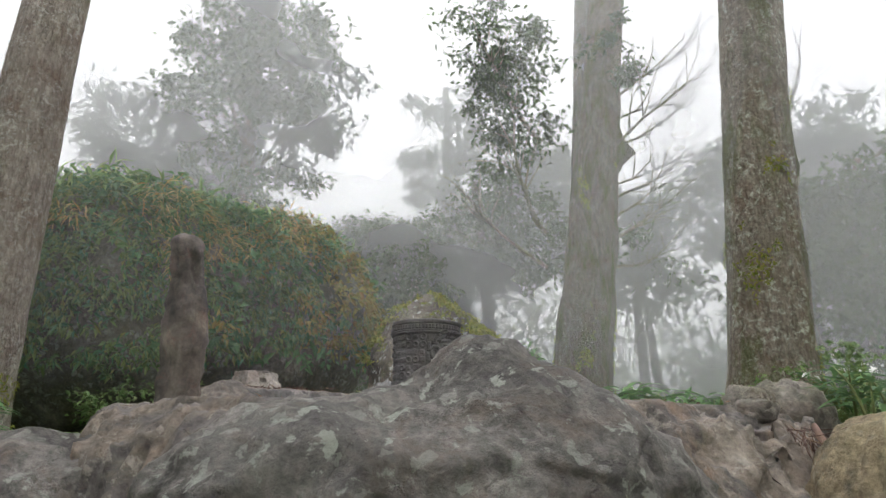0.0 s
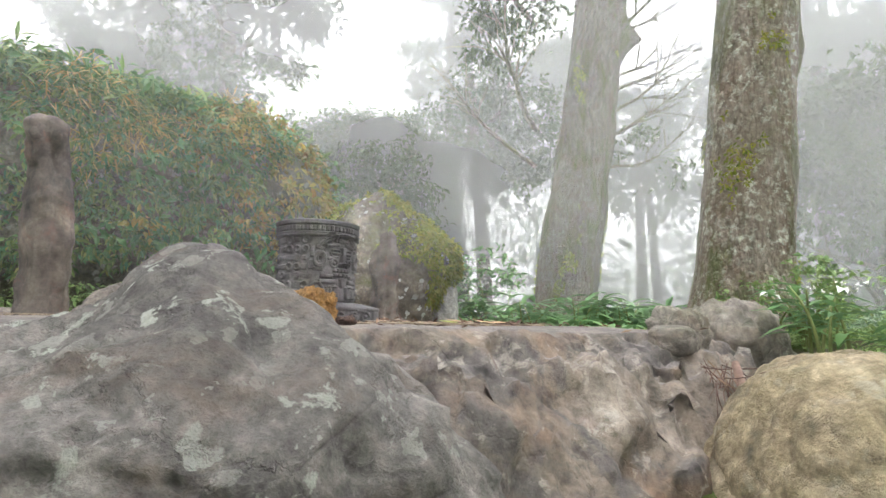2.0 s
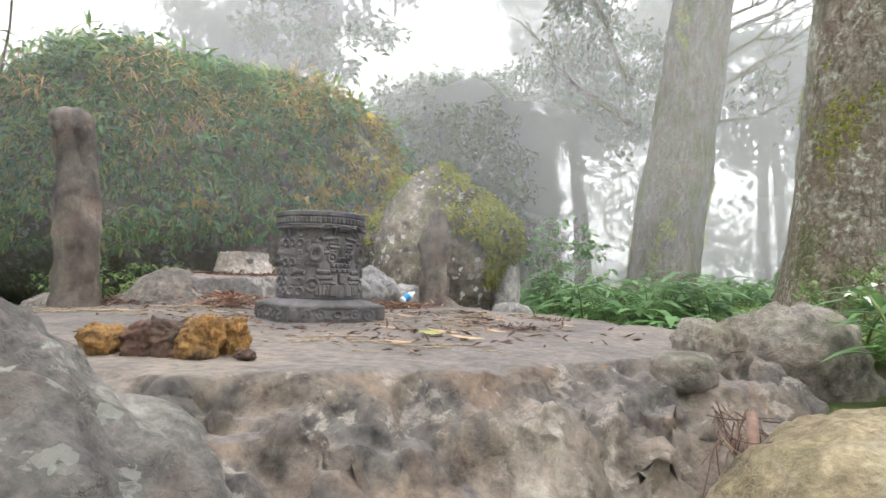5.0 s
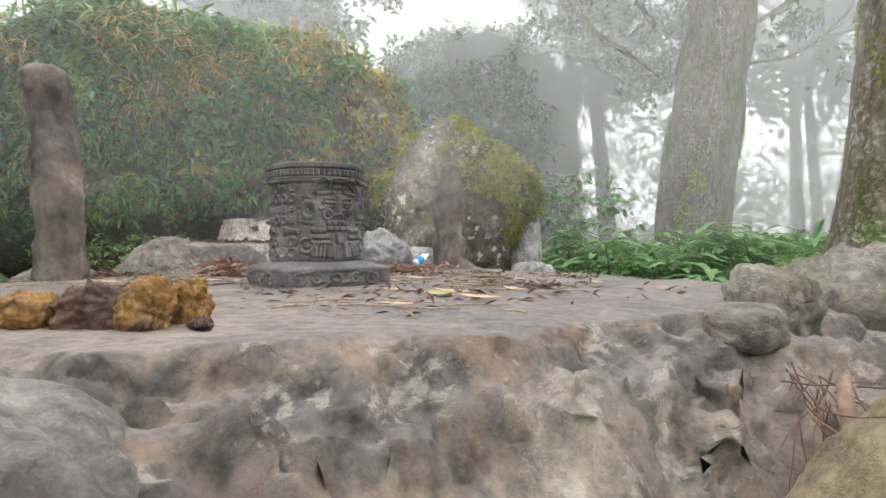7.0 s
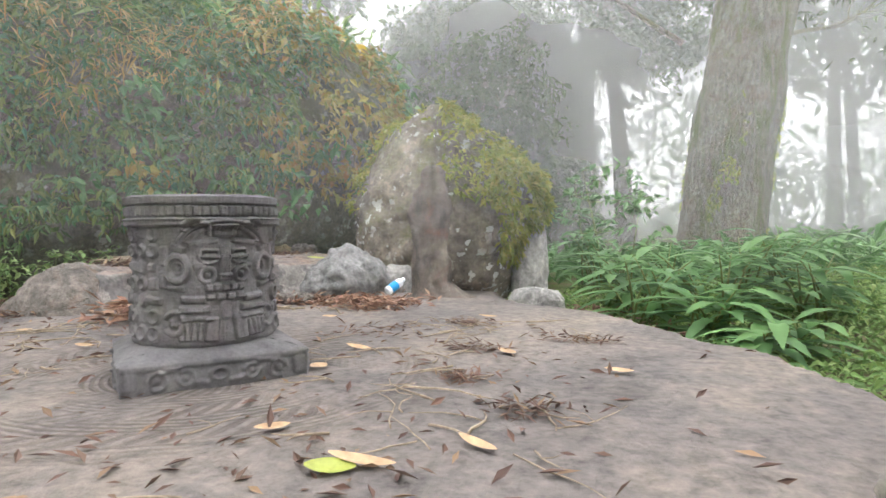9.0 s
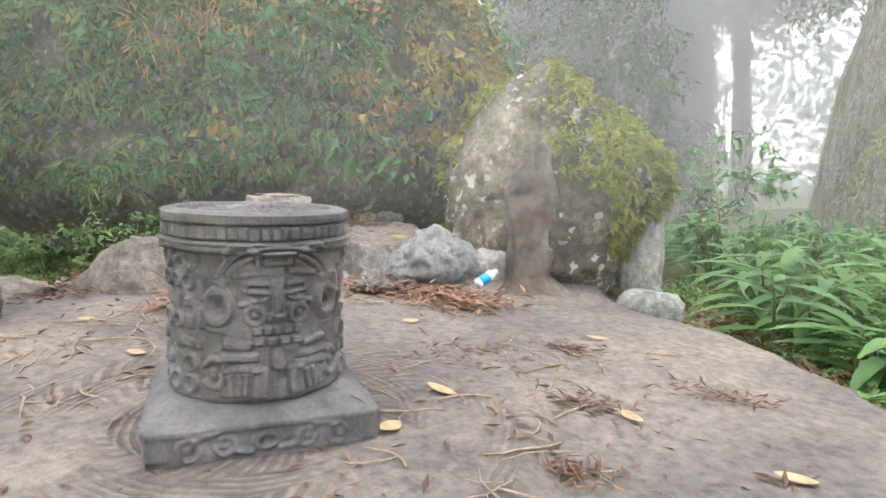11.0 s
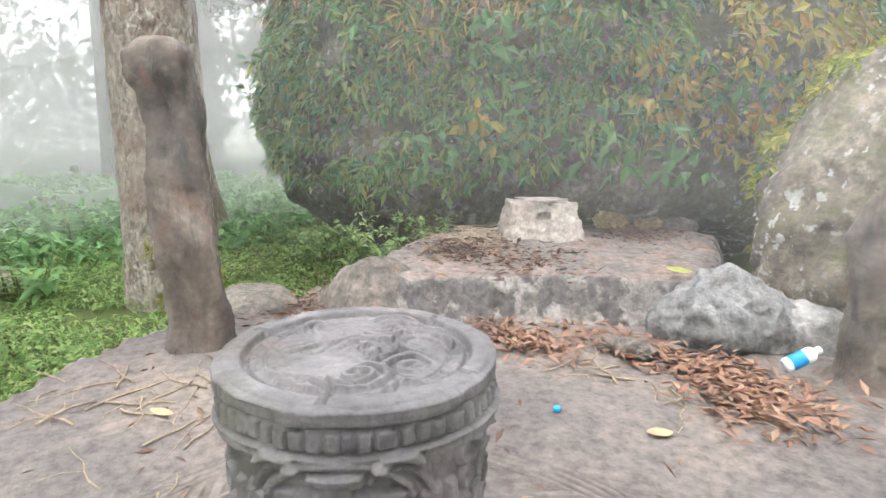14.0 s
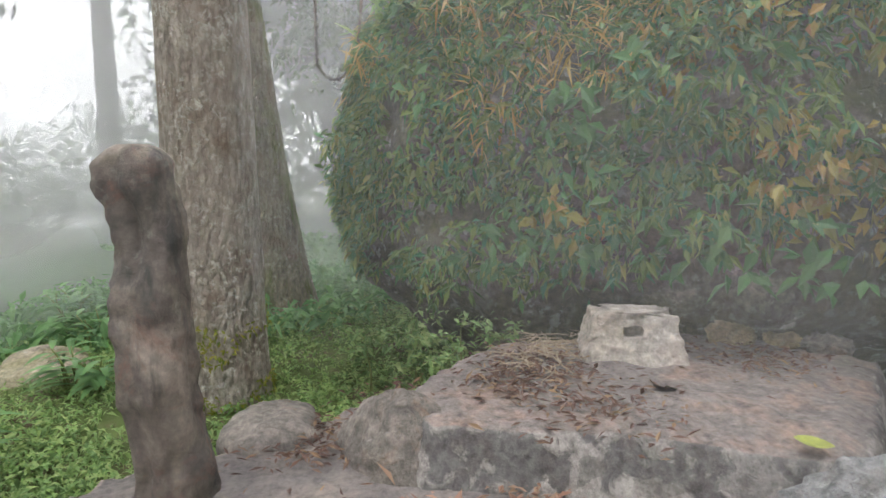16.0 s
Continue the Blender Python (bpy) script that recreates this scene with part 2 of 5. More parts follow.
MOSSLEAF = leaf_material("moss_fern", [(0.17, 0.22, 0.03), (0.29, 0.32, 0.05), (0.36, 0.32, 0.07), (0.12, 0.18, 0.03)])
STRAW = leaf_material("dry_straw", [(0.5, 0.36, 0.12), (0.36, 0.23, 0.07), (0.58, 0.46, 0.2)])
RUSTLEAF = leaf_material("rusty_fern", [(0.36, 0.27, 0.07), (0.25, 0.23, 0.06), (0.33, 0.19, 0.06), (0.17, 0.2, 0.05), (0.42, 0.35, 0.1)])
BROADLEAF = leaf_material("broad_leaf", [(0.06, 0.14, 0.05), (0.1, 0.22, 0.075), (0.08, 0.17, 0.07), (0.14, 0.25, 0.08)], 0.4)
CANOPY = leaf_material("canopy_leaf", [(0.04, 0.07, 0.025), (0.07, 0.11, 0.04), (0.05, 0.08, 0.03)])
DEADLEAF = leaf_material("dead_leaf", [(0.25, 0.13, 0.09), (0.33, 0.2, 0.14), (0.18, 0.1, 0.075), (0.42, 0.29, 0.2)], 0.6, 0.1)
BROWNLEAF = leaf_material("brown_leaf", [(0.09, 0.055, 0.045), (0.15, 0.085, 0.06), (0.12, 0.075, 0.06), (0.3, 0.2, 0.12)], 0.7, 0.05)
YELLOWLEAF = leaf_material("yellow_leaf", [(0.62, 0.42, 0.03), (0.7, 0.5, 0.06)], 0.5, 0.3)
TWIG = plain_material("twig_wood", (0.3, 0.24, 0.17), 0.85, 0.4, 25)
STEM = plain_material("green_stem", (0.16, 0.19, 0.06), 0.6, 0.3, 9)


# ---- makers ----
def part(name, bm, material, parent=None, label="", smooth=False):
    """One bmesh as one object, under a thing where a parent is given."""
    me = bpy.data.meshes.new(name)
    bm.to_mesh(me)
    bm.free()
    if smooth:
        me.shade_smooth()
    me.materials.append(material)
    ob = new(name, me)
    if parent:
        ob.parent = parent
    return tagged(ob, label) if label else ob


def from_arrays(name, verts, faces, material, parent=None, smooth=False):
    me = bpy.data.meshes.new(name)
    me.from_pydata(np.asarray(verts).tolist(), [], np.asarray(faces).tolist())
    if smooth:
        me.shade_smooth()
    me.materials.append(material)
    ob = new(name, me)
    if parent:
        ob.parent = parent
    return ob


def empty(name, x, y, z, label, category, group="", rz=0):
    ob = new(name)
    ob.matrix_world = pose(x, y, z, 0, 0, rz)
    return tagged(ob, label, category, group)


def smoothstep(a, b, v):
    t = np.clip((v - a) / (b - a), 0, 1)
    return t * t * (3 - 2 * t)


def fractal(p, scale, octaves=5, seed=0.0):
    return noise.fractal(Vector((p[0] * scale + seed, p[1] * scale - seed, p[2] * scale + 0.7 * seed)), 0.9, 2.1, octaves)


def ridged(p, scale, seed=0.0):
    return 1 - abs(noise.noise(Vector((p[0] * scale + seed, p[1] * scale, p[2] * scale - seed)))) * 2


def chunk(p, scale, seed=0.0):
    """Broken stone: an offset for the block that a point lies in, sinking to the joints."""
    q = Vector(p) * scale + Vector((seed, seed * 0.5, -seed))
    q += Vector((1, 0.7, 1)) * 0.35 * noise.noise(q * 1.3)
    d, at = noise.voronoi(q)
    h = noise.noise(at[0] * 3.1 + Vector((0.37, 0.11, 0.53)))
    joint = min(1.0, (d[1] - d[0]) * 7)
    return h * joint - 0.55 * (1 - joint) ** 2


def rock(name, centre, radii, material, seed=1.0, rough=0.12, power=2.4, detail=5, turn=0.0, lean=0.0, shape=None, parent=None, facets=0.3):
    """A boulder: a rounded block, broken up by noise at three scales; shape(x, y, z) may move its points."""
    bm = bmesh.new()
    bmesh.ops.create_icosphere(bm, subdivisions=detail, radius=1)
    rot = pose(0, 0, 0, lean, 0, turn)
    size = (radii[0] * radii[1] * radii[2]) ** (1 / 3)
    for v in bm.verts:
        n = v.co.normalized()
        k = (abs(n.x) ** power + abs(n.y) ** power + abs(n.z) ** power) ** (-1 / power)
        p = Vector((n.x * k * radii[0], n.y * k * radii[1], n.z * k * radii[2]))
        q = p / size
        d = rough * (fractal(q, 0.9, 3, seed) + 0.45 * fractal(q, 2.6, 5, seed + 5) + 0.2 * fractal(q, 8, 4, seed + 9))
        d += facets * rough * (chunk(q, 1.2, seed) + 0.4 * chunk(q, 3.3, seed + 3))
        crease = (1 - min(1.0, abs(noise.noise(q * 1.9 + Vector((seed, seed, 0)))) * 5)) ** 2 + 0.5 * (1 - min(1.0, abs(noise.noise(q * 4.3 + Vector((0, seed, seed)))) * 5)) ** 2
        d -= 0.35 * rough * crease
        p += n * d * size
        if shape:
            p = Vector(shape(p.x, p.y, p.z))
        v.co = rot @ p
    ob = part(name, bm, material, parent, smooth=True)
    ob.matrix_world = pose(*centre)
    return ob


def leaves(name, pts, normals, tips, length, width, material, parent=None, fold=0.2, droop=0.15):
    """Many small leaves in one mesh: each two folded halves with a bent tip."""
    p, nn, d = (np.asarray(a, float) for a in (pts, normals, tips))
    nn /= np.linalg.norm(nn, axis=1)[:, None] + 1e-9
    d = d - nn * np.sum(d * nn, axis=1)[:, None]
    d /= np.linalg.norm(d, axis=1)[:, None] + 1e-9
    s = np.cross(nn, d)
    L, W = np.broadcast_to(length, len(p))[:, None], np.broadcast_to(width, len(p))[:, None]
    mid = p + d * L * 0.45
    down = np.array([0, 0, -1.0])
    v = np.stack([p, mid + s * W / 2 + nn * W * fold, mid - s * W / 2 + nn * W * fold, mid, p + d * L + down * L * droop], 1).reshape(-1, 3)
    i = np.arange(len(p))[:, None] * 5
    f = np.concatenate([i + [0, 3, 1], i + [1, 3, 4], i + [0, 2, 3], i + [2, 4, 3]])
    return from_arrays(name, v, f, material, parent)


def tube(bm, path, radii, sides=8, cap=True):
    """A round limb along a path of points."""
    rings = []
    for i, (p, r) in enumerate(zip(path, radii)):
        p = Vector(p)
        a = Vector(path[max(i - 1, 0)])
        b = Vector(path[min(i + 1, len(path) - 1)])
        q = (b - a).to_track_quat("Z", "Y")
        rings.append([bm.verts.new(p + q @ Vector((r * math.cos(2 * math.pi * k / sides), r * math.sin(2 * math.pi * k / sides), 0))) for k in range(sides)])
    for a, b in zip(rings, rings[1:]):
        for k in range(sides):
            bm.faces.new((a[k], a[(k + 1) % sides], b[(k + 1) % sides], b[k]))
    if cap:
        bm.faces.new(rings[0][::-1])
        bm.faces.new(rings[-1])


def ground_height(x, y):
    """The hillside: low in front of the ledge, level behind it, sinking slowly into the fog."""
    h = 1.42 * smoothstep(0.9, 5.2, y) * (0.9 + 0.1 * smoothstep(-9, 0, x))
    h = h + 0.22 * smoothstep(2.4, 4.5, x) * smoothstep(3.0, 6.0, y) + 0.35 * smoothstep(10, 30, y) - 0.012 * np.maximum(np.abs(x) - 8, 0)
    return h


def inside_distance(x, y, poly):
    """Signed distance from a closed outline; positive inside."""
    best, inside = 1e9, False
    for (x0, y0), (x1, y1) in zip(poly, poly[1:] + poly[:1]):
        dx, dy = x1 - x0, y1 - y0
        t = max(0.0, min(1.0, ((x - x0) * dx + (y - y0) * dy) / (dx * dx + dy * dy)))
        best = min(best, math.hypot(x - x0 - t * dx, y - y0 - t * dy))
        if (y0 > y) != (y1 > y) and x < x0 + (y - y0) / dy * dx:
            inside = not inside
    return best if inside else -best


# ---- ground: one hillside sheet to the horizon ----
def soil_material():
    m, n, l, b = nodes_of("forest_soil", 0.95)
    v = place(n, l)
    c = ramp(n, l, noise_tex(n, l, v, 1.7, 7, 0.7), [(0.3, (0.06, 0.075, 0.025)), (0.5, (0.085, 0.12, 0.03)), (0.62, (0.11, 0.08, 0.05)), (0.75, (0.07, 0.1, 0.03))])
    l.new(c, b.inputs["Base Color"])
    bump(n, l, b, noise_tex(n, l, v, 12, 7, 0.7), 0.8, 0.05)
    return m


s = np.linspace(-1, 1, 181)
far = np.sinh(s * 5.6) / np.sinh(5.6) * 500
gx, gy = np.meshgrid(far, far + 6)
gz = ground_height(gx, gy) + 0.05 * np.sin(gx * 1.3 + gy * 0.7) * np.sin(gy * 1.1 - gx * 0.4)
k = np.arange(180)[:, None] * 181 + np.arange(180)[None]
ground = from_arrays("ground", np.stack([gx, gy, gz], 2).reshape(-1, 3), np.stack([k, k + 1, k + 182, k + 181], 2).reshape(-1, 4), soil_material(), smooth=True)
tagged(ground, "damp forest floor of brown soil and green growth", "ground", kind="structure")

# ---- fog: veils all round the place, denser with distance ----
for r, a, top in ((8.4, 0.17, 26), (11.2, 0.25, 30), (18, 0.3, 36), (28, 0.42, 44), (46, 0.85, 70)):
    bm = bmesh.new()
    bmesh.ops.create_cone(bm, cap_ends=False, segments=72, radius1=r, radius2=r, depth=top + 4)
    ob = part("mist_bank", bm, mist_material("mist", a), smooth=True)
    ob.matrix_world = pose(0, 7.3, top / 2 - 2)
    tagged(ob, "white hill fog drifting between the trees", "fog", kind="structure")

bm = bmesh.new()
bmesh.ops.create_cone(bm, cap_ends=False, segments=96, radius1=9.35, radius2=9.35, depth=24)
ob = part("mist_bank", bm, mist_material("thin_mist", 0.115, 1.75), smooth=True)
ob.matrix_world = pose(0.6, -1.0, 11)
tagged(ob, "thin fog drifting over the rock platform", "fog", kind="structure")

# ---- the altar's rock platform ----
ALTAR = (-0.145, 5.91)
OUTLINE = [(-1.5, 3.75), (-0.6, 3.35), (0.4, 3.42), (0.9, 3.66), (1.25, 3.98), (1.65, 4.3), (2.1, 4.6), (2.75, 5.1), (2.7, 6.2), (2.35, 7.0), (1.95, 7.55), (1.5, 8.22),
           (0.75, 8.9), (0.5, 9.5), (-1.0, 9.9), (-3.2, 9.6), (-3.55, 8.0), (-3.15, 7.0), (-3.0, 6.1), (-2.75, 5.55), (-2.2, 5.0), (-1.95, 4.3)]


def platform_material():
    """Bare rock walked smooth, thin brown mud on the flat, and worn ring carvings round the altar."""
    m, n, l, b = nodes_of("platform_rock", 0.85)
    v = place(n, l)
    big = noise_tex(n, l, v, 0.9, 5, 0.6, 0.5)
    fine = noise_tex(n, l, v, 18, 8, 0.7)
    side = ramp(n, l, noise_tex(n, l, v, 1.8, 6, 0.65, 0.8), [(0.32, (0.07, 0.065, 0.06)), (0.44, (0.135, 0.122, 0.11)), (0.55, (0.205, 0.17, 0.135)), (0.68, (0.3, 0.26, 0.215))])
    rust = mask(n, l, noise_tex(n, l, v, 1.25, 5, 0.6, 1.0), 0.52, 0.66)
    side = mix(n, l, maths(n, l, "MULTIPLY", rust, 0.6), side, (0.25, 0.16, 0.1))
    vs = place(n, l, (4, 4, 1.2))
    side = mix(n, l, maths(n, l, "MULTIPLY", mask(n, l, noise_tex(n, l, vs, 1.0, 5, 0.65), 0.53, 0.68), 0.5), side, (0.08, 0.077, 0.07))
    side = mix(n, l, maths(n, l, "MULTIPLY", mask(n, l, noise_tex(n, l, v, 5.5, 9, 0.72, 0.3), 0.565, 0.61), 0.5), side, (0.41, 0.375, 0.32))
    mud = ramp(n, l, big, [(0.32, (0.125, 0.112, 0.104)), (0.48, (0.185, 0.162, 0.147)), (0.66, (0.255, 0.215, 0.178))])
    damp = mask(n, l, noise_tex(n, l, v, 2.6, 6, 0.7), 0.5, 0.66)
    mud = mix(n, l, maths(n, l, "MULTIPLY", damp, 0.55), mud, (0.12, 0.112, 0.11))
    c = mix(n, l, up_facing(n, l, 0.9, 0.975), side, mud)
    c = mix(n, l, 0.75, c, ramp(n, l, fine, [(0.3, (0.4, 0.4, 0.4)), (0.5, (1, 1, 1)), (0.7, (1.55, 1.52, 1.48))]), "MULTIPLY")
    # ring carvings: bands of slanting strokes, worn away in places
    g = n.new("ShaderNodeNewGeometry")
    off = n.new("ShaderNodeVectorMath")
    off.operation = "SUBTRACT"
    off.inputs[1].default_value = (ALTAR[0], ALTAR[1], 0)
    l.new(g.outputs["Position"], off.inputs[0])
    sep = n.new("ShaderNodeSeparateXYZ")
    l.new(off.outputs[0], sep.inputs[0])
    rr = maths(n, l, "SQRT", maths(n, l, "ADD", maths(n, l, "MULTIPLY", sep.outputs[0], sep.outputs[0]), maths(n, l, "MULTIPLY", sep.outputs[1], sep.outputs[1])))
    rr = maths(n, l, "ADD", rr, maths(n, l, "MULTIPLY", noise_tex(n, l, v, 2.5, 3), 0.05))
    ang = maths(n, l, "ARCTAN2", sep.outputs[1], sep.outputs[0])
    rings = maths(n, l, "SINE", maths(n, l, "MULTIPLY", rr, 170.0))
    strokes = maths(n, l, "SINE", maths(n, l, "ADD", maths(n, l, "MULTIPLY", ang, 60.0), maths(n, l, "MULTIPLY", rr, 60.0)))
    pick = maths(n, l, "GREATER_THAN", maths(n, l, "SINE", maths(n, l, "ADD", maths(n, l, "MULTIPLY", rr, 24.0), maths(n, l, "MULTIPLY", ang, 3.0))), 0.1)
    cut = mix(n, l, pick, rings, strokes)
    there = maths(n, l, "MULTIPLY", mask(n, l, rr, 1.25, 0.95), mask(n, l, noise_tex(n, l, v, 1.6, 4), 0.4, 0.56))
    cut = maths(n, l, "MULTIPLY", mask(n, l, cut, -0.6, 0.5), there)
    groove = maths(n, l, "MULTIPLY", maths(n, l, "SUBTRACT", there, cut), 0.75)
    c = mix(n, l, groove, c, (0.11, 0.09, 0.075))
    l.new(c, b.inputs["Base Color"])
    cracks = n.new("ShaderNodeTexVoronoi")
    cracks.feature = "DISTANCE_TO_EDGE"
    cracks.inputs["Scale"].default_value = 2.3
    l.new(mix(n, l, 0.3, v, noise_tex(n, l, v, 3.0, 4, 0.7), "ADD"), cracks.inputs["Vector"])
    cr = maths(n, l, "MULTIPLY", mask(n, l, cracks.outputs["Distance"], 0.0, 0.025), maths(n, l, "SUBTRACT", 1.0, up_facing(n, l, 0.85, 0.95)))
    h = maths(n, l, "ADD", maths(n, l, "MULTIPLY", fine, 0.7), maths(n, l, "MULTIPLY", cr, 0.15))
    h = maths(n, l, "ADD", h, maths(n, l, "MULTIPLY", cut, 0.4))
    h = maths(n, l, "ADD", h, maths(n, l, "MULTIPLY", noise_tex(n, l, v, 70, 4, 0.7), 0.15))
    bump(n, l, b, h, 0.8, 0.035)
    return m


def platform_height(x, y):
    d = inside_distance(x, y, OUTLINE)
    d += 0.10 * fractal((x, y, 0), 0.9, 4, 3.0) + 0.04 * fractal((x, y, 1), 4, 4, 7.0)
    top = 1.69 + 0.02 * fractal((x, y, 0), 0.8, 4, 1.0) - 0.03 * max(0.0, 0.5 - d)
    if d > 0:
        return top
    e = -d
    front = float(smoothstep(5.4, 4.4, y))
    z = top - 0.30 * min(e / 0.62, 1) ** 1.5 - max(0, e - 0.5) * (2.2 - 0.6 * front) - (1 - front) * 0.5 * e
    step = 0.05 * math.sin(z * 26 + 4 * fractal((x, y, 0), 1.1, 3, 2.0))
    z += min(e, 0.3) * (1.2 * step + 0.32 * fractal((x, y, z), 2.2, 5, 4.0) + 0.18 * fractal((x, y, z), 7, 4, 6.0))
    return max(z, float(ground_height(x, y)) - 0.4)


xs, ys = np.arange(-4.6, 3.7, 0.034), np.arange(2.0, 10.7, 0.034)
verts = [(x + 0.03 * fractal((x, y, 0), 5, 2, 8.0), y + 0.03 * fractal((x, y, 0), 5, 2, 9.0), platform_height(x, y)) for y in ys for x in xs]
nx = len(xs)
k = (np.arange(len(ys) - 1)[:, None] * nx + np.arange(nx - 1)[None])
faces = np.stack([k, k + 1, k + nx + 1, k + nx], 2).reshape(-1, 4)
# break the steep sides into blocks, bulges and clefts, along the face's own slope
grid = np.array(verts).reshape(len(ys), nx, 3)
slope = np.cross(np.gradient(grid, axis=1), np.gradient(grid, axis=0))
slope /= np.linalg.norm(slope, axis=2)[:, :, None] + 1e-9
for j in range(len(ys)):
    for i in range(nx):
        steep = 1 - slope[j, i, 2]
        if steep > 0.03:
            q = Vector(grid[j, i])
            push = 0.045 * fractal(q, 1.5, 3, 12.0) + 0.025 * fractal(q, 4.5, 4, 15.0)
            push += 0.085 * chunk((q.x, q.y, q.z * 1.4), 1.6, 2.0) + 0.05 * chunk((q.x, q.y, q.z * 1.8), 4.2, 5.0) + 0.016 * chunk(q, 10, 8.0)
            for sc, am in ((1.4, 0.03), (3.1, 0.035), (6.5, 0.018)):
                push -= am * (1 - min(1.0, abs(noise.noise(Vector((q.x * sc, q.y * sc, q.z * sc * 1.7)))) * 6)) ** 2
            grid[j, i] += slope[j, i] * push * min(1.0, (steep - 0.03) * 6)
verts = grid.reshape(-1, 3)
zs = np.array(verts)
keep = (zs[faces][:, :, 2] - ground_height(zs[faces][:, :, 0], zs[faces][:, :, 1])).max(axis=1) > -0.35
platform = from_arrays("rock_platform", verts, faces[keep], platform_material(), smooth=True)
tagged(platform, "flat brown rock platform with worn ring carvings and a rough broken front", "rock", kind="structure")


def floor_z(x, y):
    return 1.69 + 0.02 * fractal((x, y, 0), 0.8, 4, 1.0)


# ---- boulders ----
def boulder_shape(x, y, z):
    z += 0.2 * math.exp(-((x - 0.4) ** 2 / 0.22 + (y - 0.1) ** 2 / 0.4)) * (1 if z > 0 else 0)
    # a long crack under the crest, with the upper lip standing out
    crack = z - (0.72 - 0.1 * abs(x - 0.3) + 0.03 * math.sin(5 * x))
    if y < 0.45 and -0.14 < crack < 0:
        y += 0.04 * math.exp(-((crack + 0.03) / 0.015) ** 2)
    # an undercut hollow low on its face
    y += 0.09 * math.exp(-((x + 0.1) ** 2 / 0.03 + (z - 0.38) ** 2 / 0.012)) * (1 if y < 0 else 0)
    return x, y, z


tagged(rock("boulder", (-0.1, 2.74, 0.66), (1.27, 0.78, 1.0), ROCK, 3.0, 0.13, 2.7, 6, turn=6, shape=boulder_shape), "large grey lichen-spotted boulder with a long crack", "boulder")
tagged(rock("boulder", (-2.3, 3.9, 0.7), (0.95, 0.8, 0.8), ROCK, 8.0, 0.13, 2.6, 5, turn=20), "grey streaked boulder at the platform's foot", "boulder")
tagged(rock("boulder", (2.45, 5.02, 1.62), (0.17, 0.2, 0.22), EDGEROCK, 4.0, 0.22, 2.8, 5, turn=30), "knobbly pale grey rock on the platform's edge", "boulder")
tagged(rock("boulder", (2.98, 5.6, 1.5), (0.42, 0.42, 0.44), EDGEROCK, 6.0, 0.22, 2.5, 5, turn=10), "rounded mossy grey rock beside the platform", "boulder")
tagged(rock("boulder", (2.24, 4.52, 1.63), (0.14, 0.14, 0.085), EDGEROCK, 9.0, 0.14, 4.0, 4, turn=-20), "angular pale stone block in the ledge", "boulder")
tagged(rock("boulder", (2.95, 3.85, 0.94), (0.84, 0.6, 0.66), YELLOWROCK, 5.0, 0.08, 2.6, 6, turn=25), "smooth ochre-yellow rock beside the ledge", "boulder")
tagged(rock("boulder", (-6.6, 4.95, 1.2), (0.6, 0.45, 0.27), BANKROCK, 15.0, 0.14, 2.6, 5), "pale moss-topped rock among the undergrowth", "boulder")


# ---- the overgrown mound ----
MOUND = Matrix.LocRotScale((-4.65, 11.2, 3.25), Euler((0, 0, radians(42))), None)


def mound_shape(x, y, z):
    # undercut foot on the near side
    low = max(0.0, min(1.0, (-0.55 - z) / 0.9))
    y += (0.16 * low) if y < 0 else 0
    if z > 0.8:
        z = 0.8 + (z - 0.8) * (1 - 0.12 * max(0, x - 1.2))
    return x, y, z


mound = rock("mound_rock", (0, 0, 0), (3.5, 2.25, 2.1), MOUNDROCK, 11.0, 0.085, 3.0, 6, shape=mound_shape)
mound.matrix_world = MOUND
tagged(mound, "huge dark boulder overgrown with creepers and ferns", "boulder")


def on_surface(ob, count, seed, keep=lambda p, n: True):
    """Random places on a thing's surface with their normals, in the world."""
    rng = np.random.default_rng(seed)
    me = ob.data
    m = ob.matrix_world
    me.calc_loop_triangles()
    co = np.array([m @ v.co for v in me.vertices])
    tri = np.array([t.vertices[:] for t in me.loop_triangles])
    a, b, c = co[tri[:, 0]], co[tri[:, 1]], co[tri[:, 2]]
    cr = np.cross(b - a, c - a)
    area = np.linalg.norm(cr, axis=1)
    pick = rng.choice(len(tri), count, p=area / area.sum())
    u, v = rng.random(count), rng.random(count)
    flip = u + v > 1
    u[flip], v[flip] = 1 - u[flip], 1 - v[flip]
    p = a[pick] + (b - a)[pick] * u[:, None] + (c - a)[pick] * v[:, None]
    n = (cr / (area[:, None] + 1e-12))[pick]
    ok = np.array([keep(pp, nn) for pp, nn in zip(p, n)])
    return p[ok], n[ok], rng


def patch(p, scale, seed):
    return noise.noise(Vector((p[0] * scale + seed, p[1] * scale, p[2] * scale)))


def creeper(name, ob, count, seed, keep, material, length, spread, label, hang=0.6, width=0.38):
    p, n, rng = on_surface(ob, count, seed, keep)
    lift = np.array([max(0.0, patch(q, 1.6, seed) + 0.35) for q in p])[:, None]
    p = p + n * (rng.random((len(p), 1)) * spread * (0.3 + lift))
    bulge = np.array([max(0.0, patch(q, 1.3, seed + 40) + 0.15) + 0.5 * max(0.0, patch(q, 3.1, seed + 50)) for q in p])[:, None]
    p = p + n * bulge * min(spread, 0.3)
    tips = rng.normal(size=p.shape) * 0.55 + n * 0.45 + np.array([0, 0, -hang])
    nn = n * 0.8 + rng.normal(size=p.shape) * 0.6 + np.array([0, 0, 0.45])
    L = length * (0.6 + 0.8 * rng.random(len(p)))
    o = leaves(name, p, nn, tips, L, L * width, material)
    return tagged(o, label, "creeper", kind="stuff")


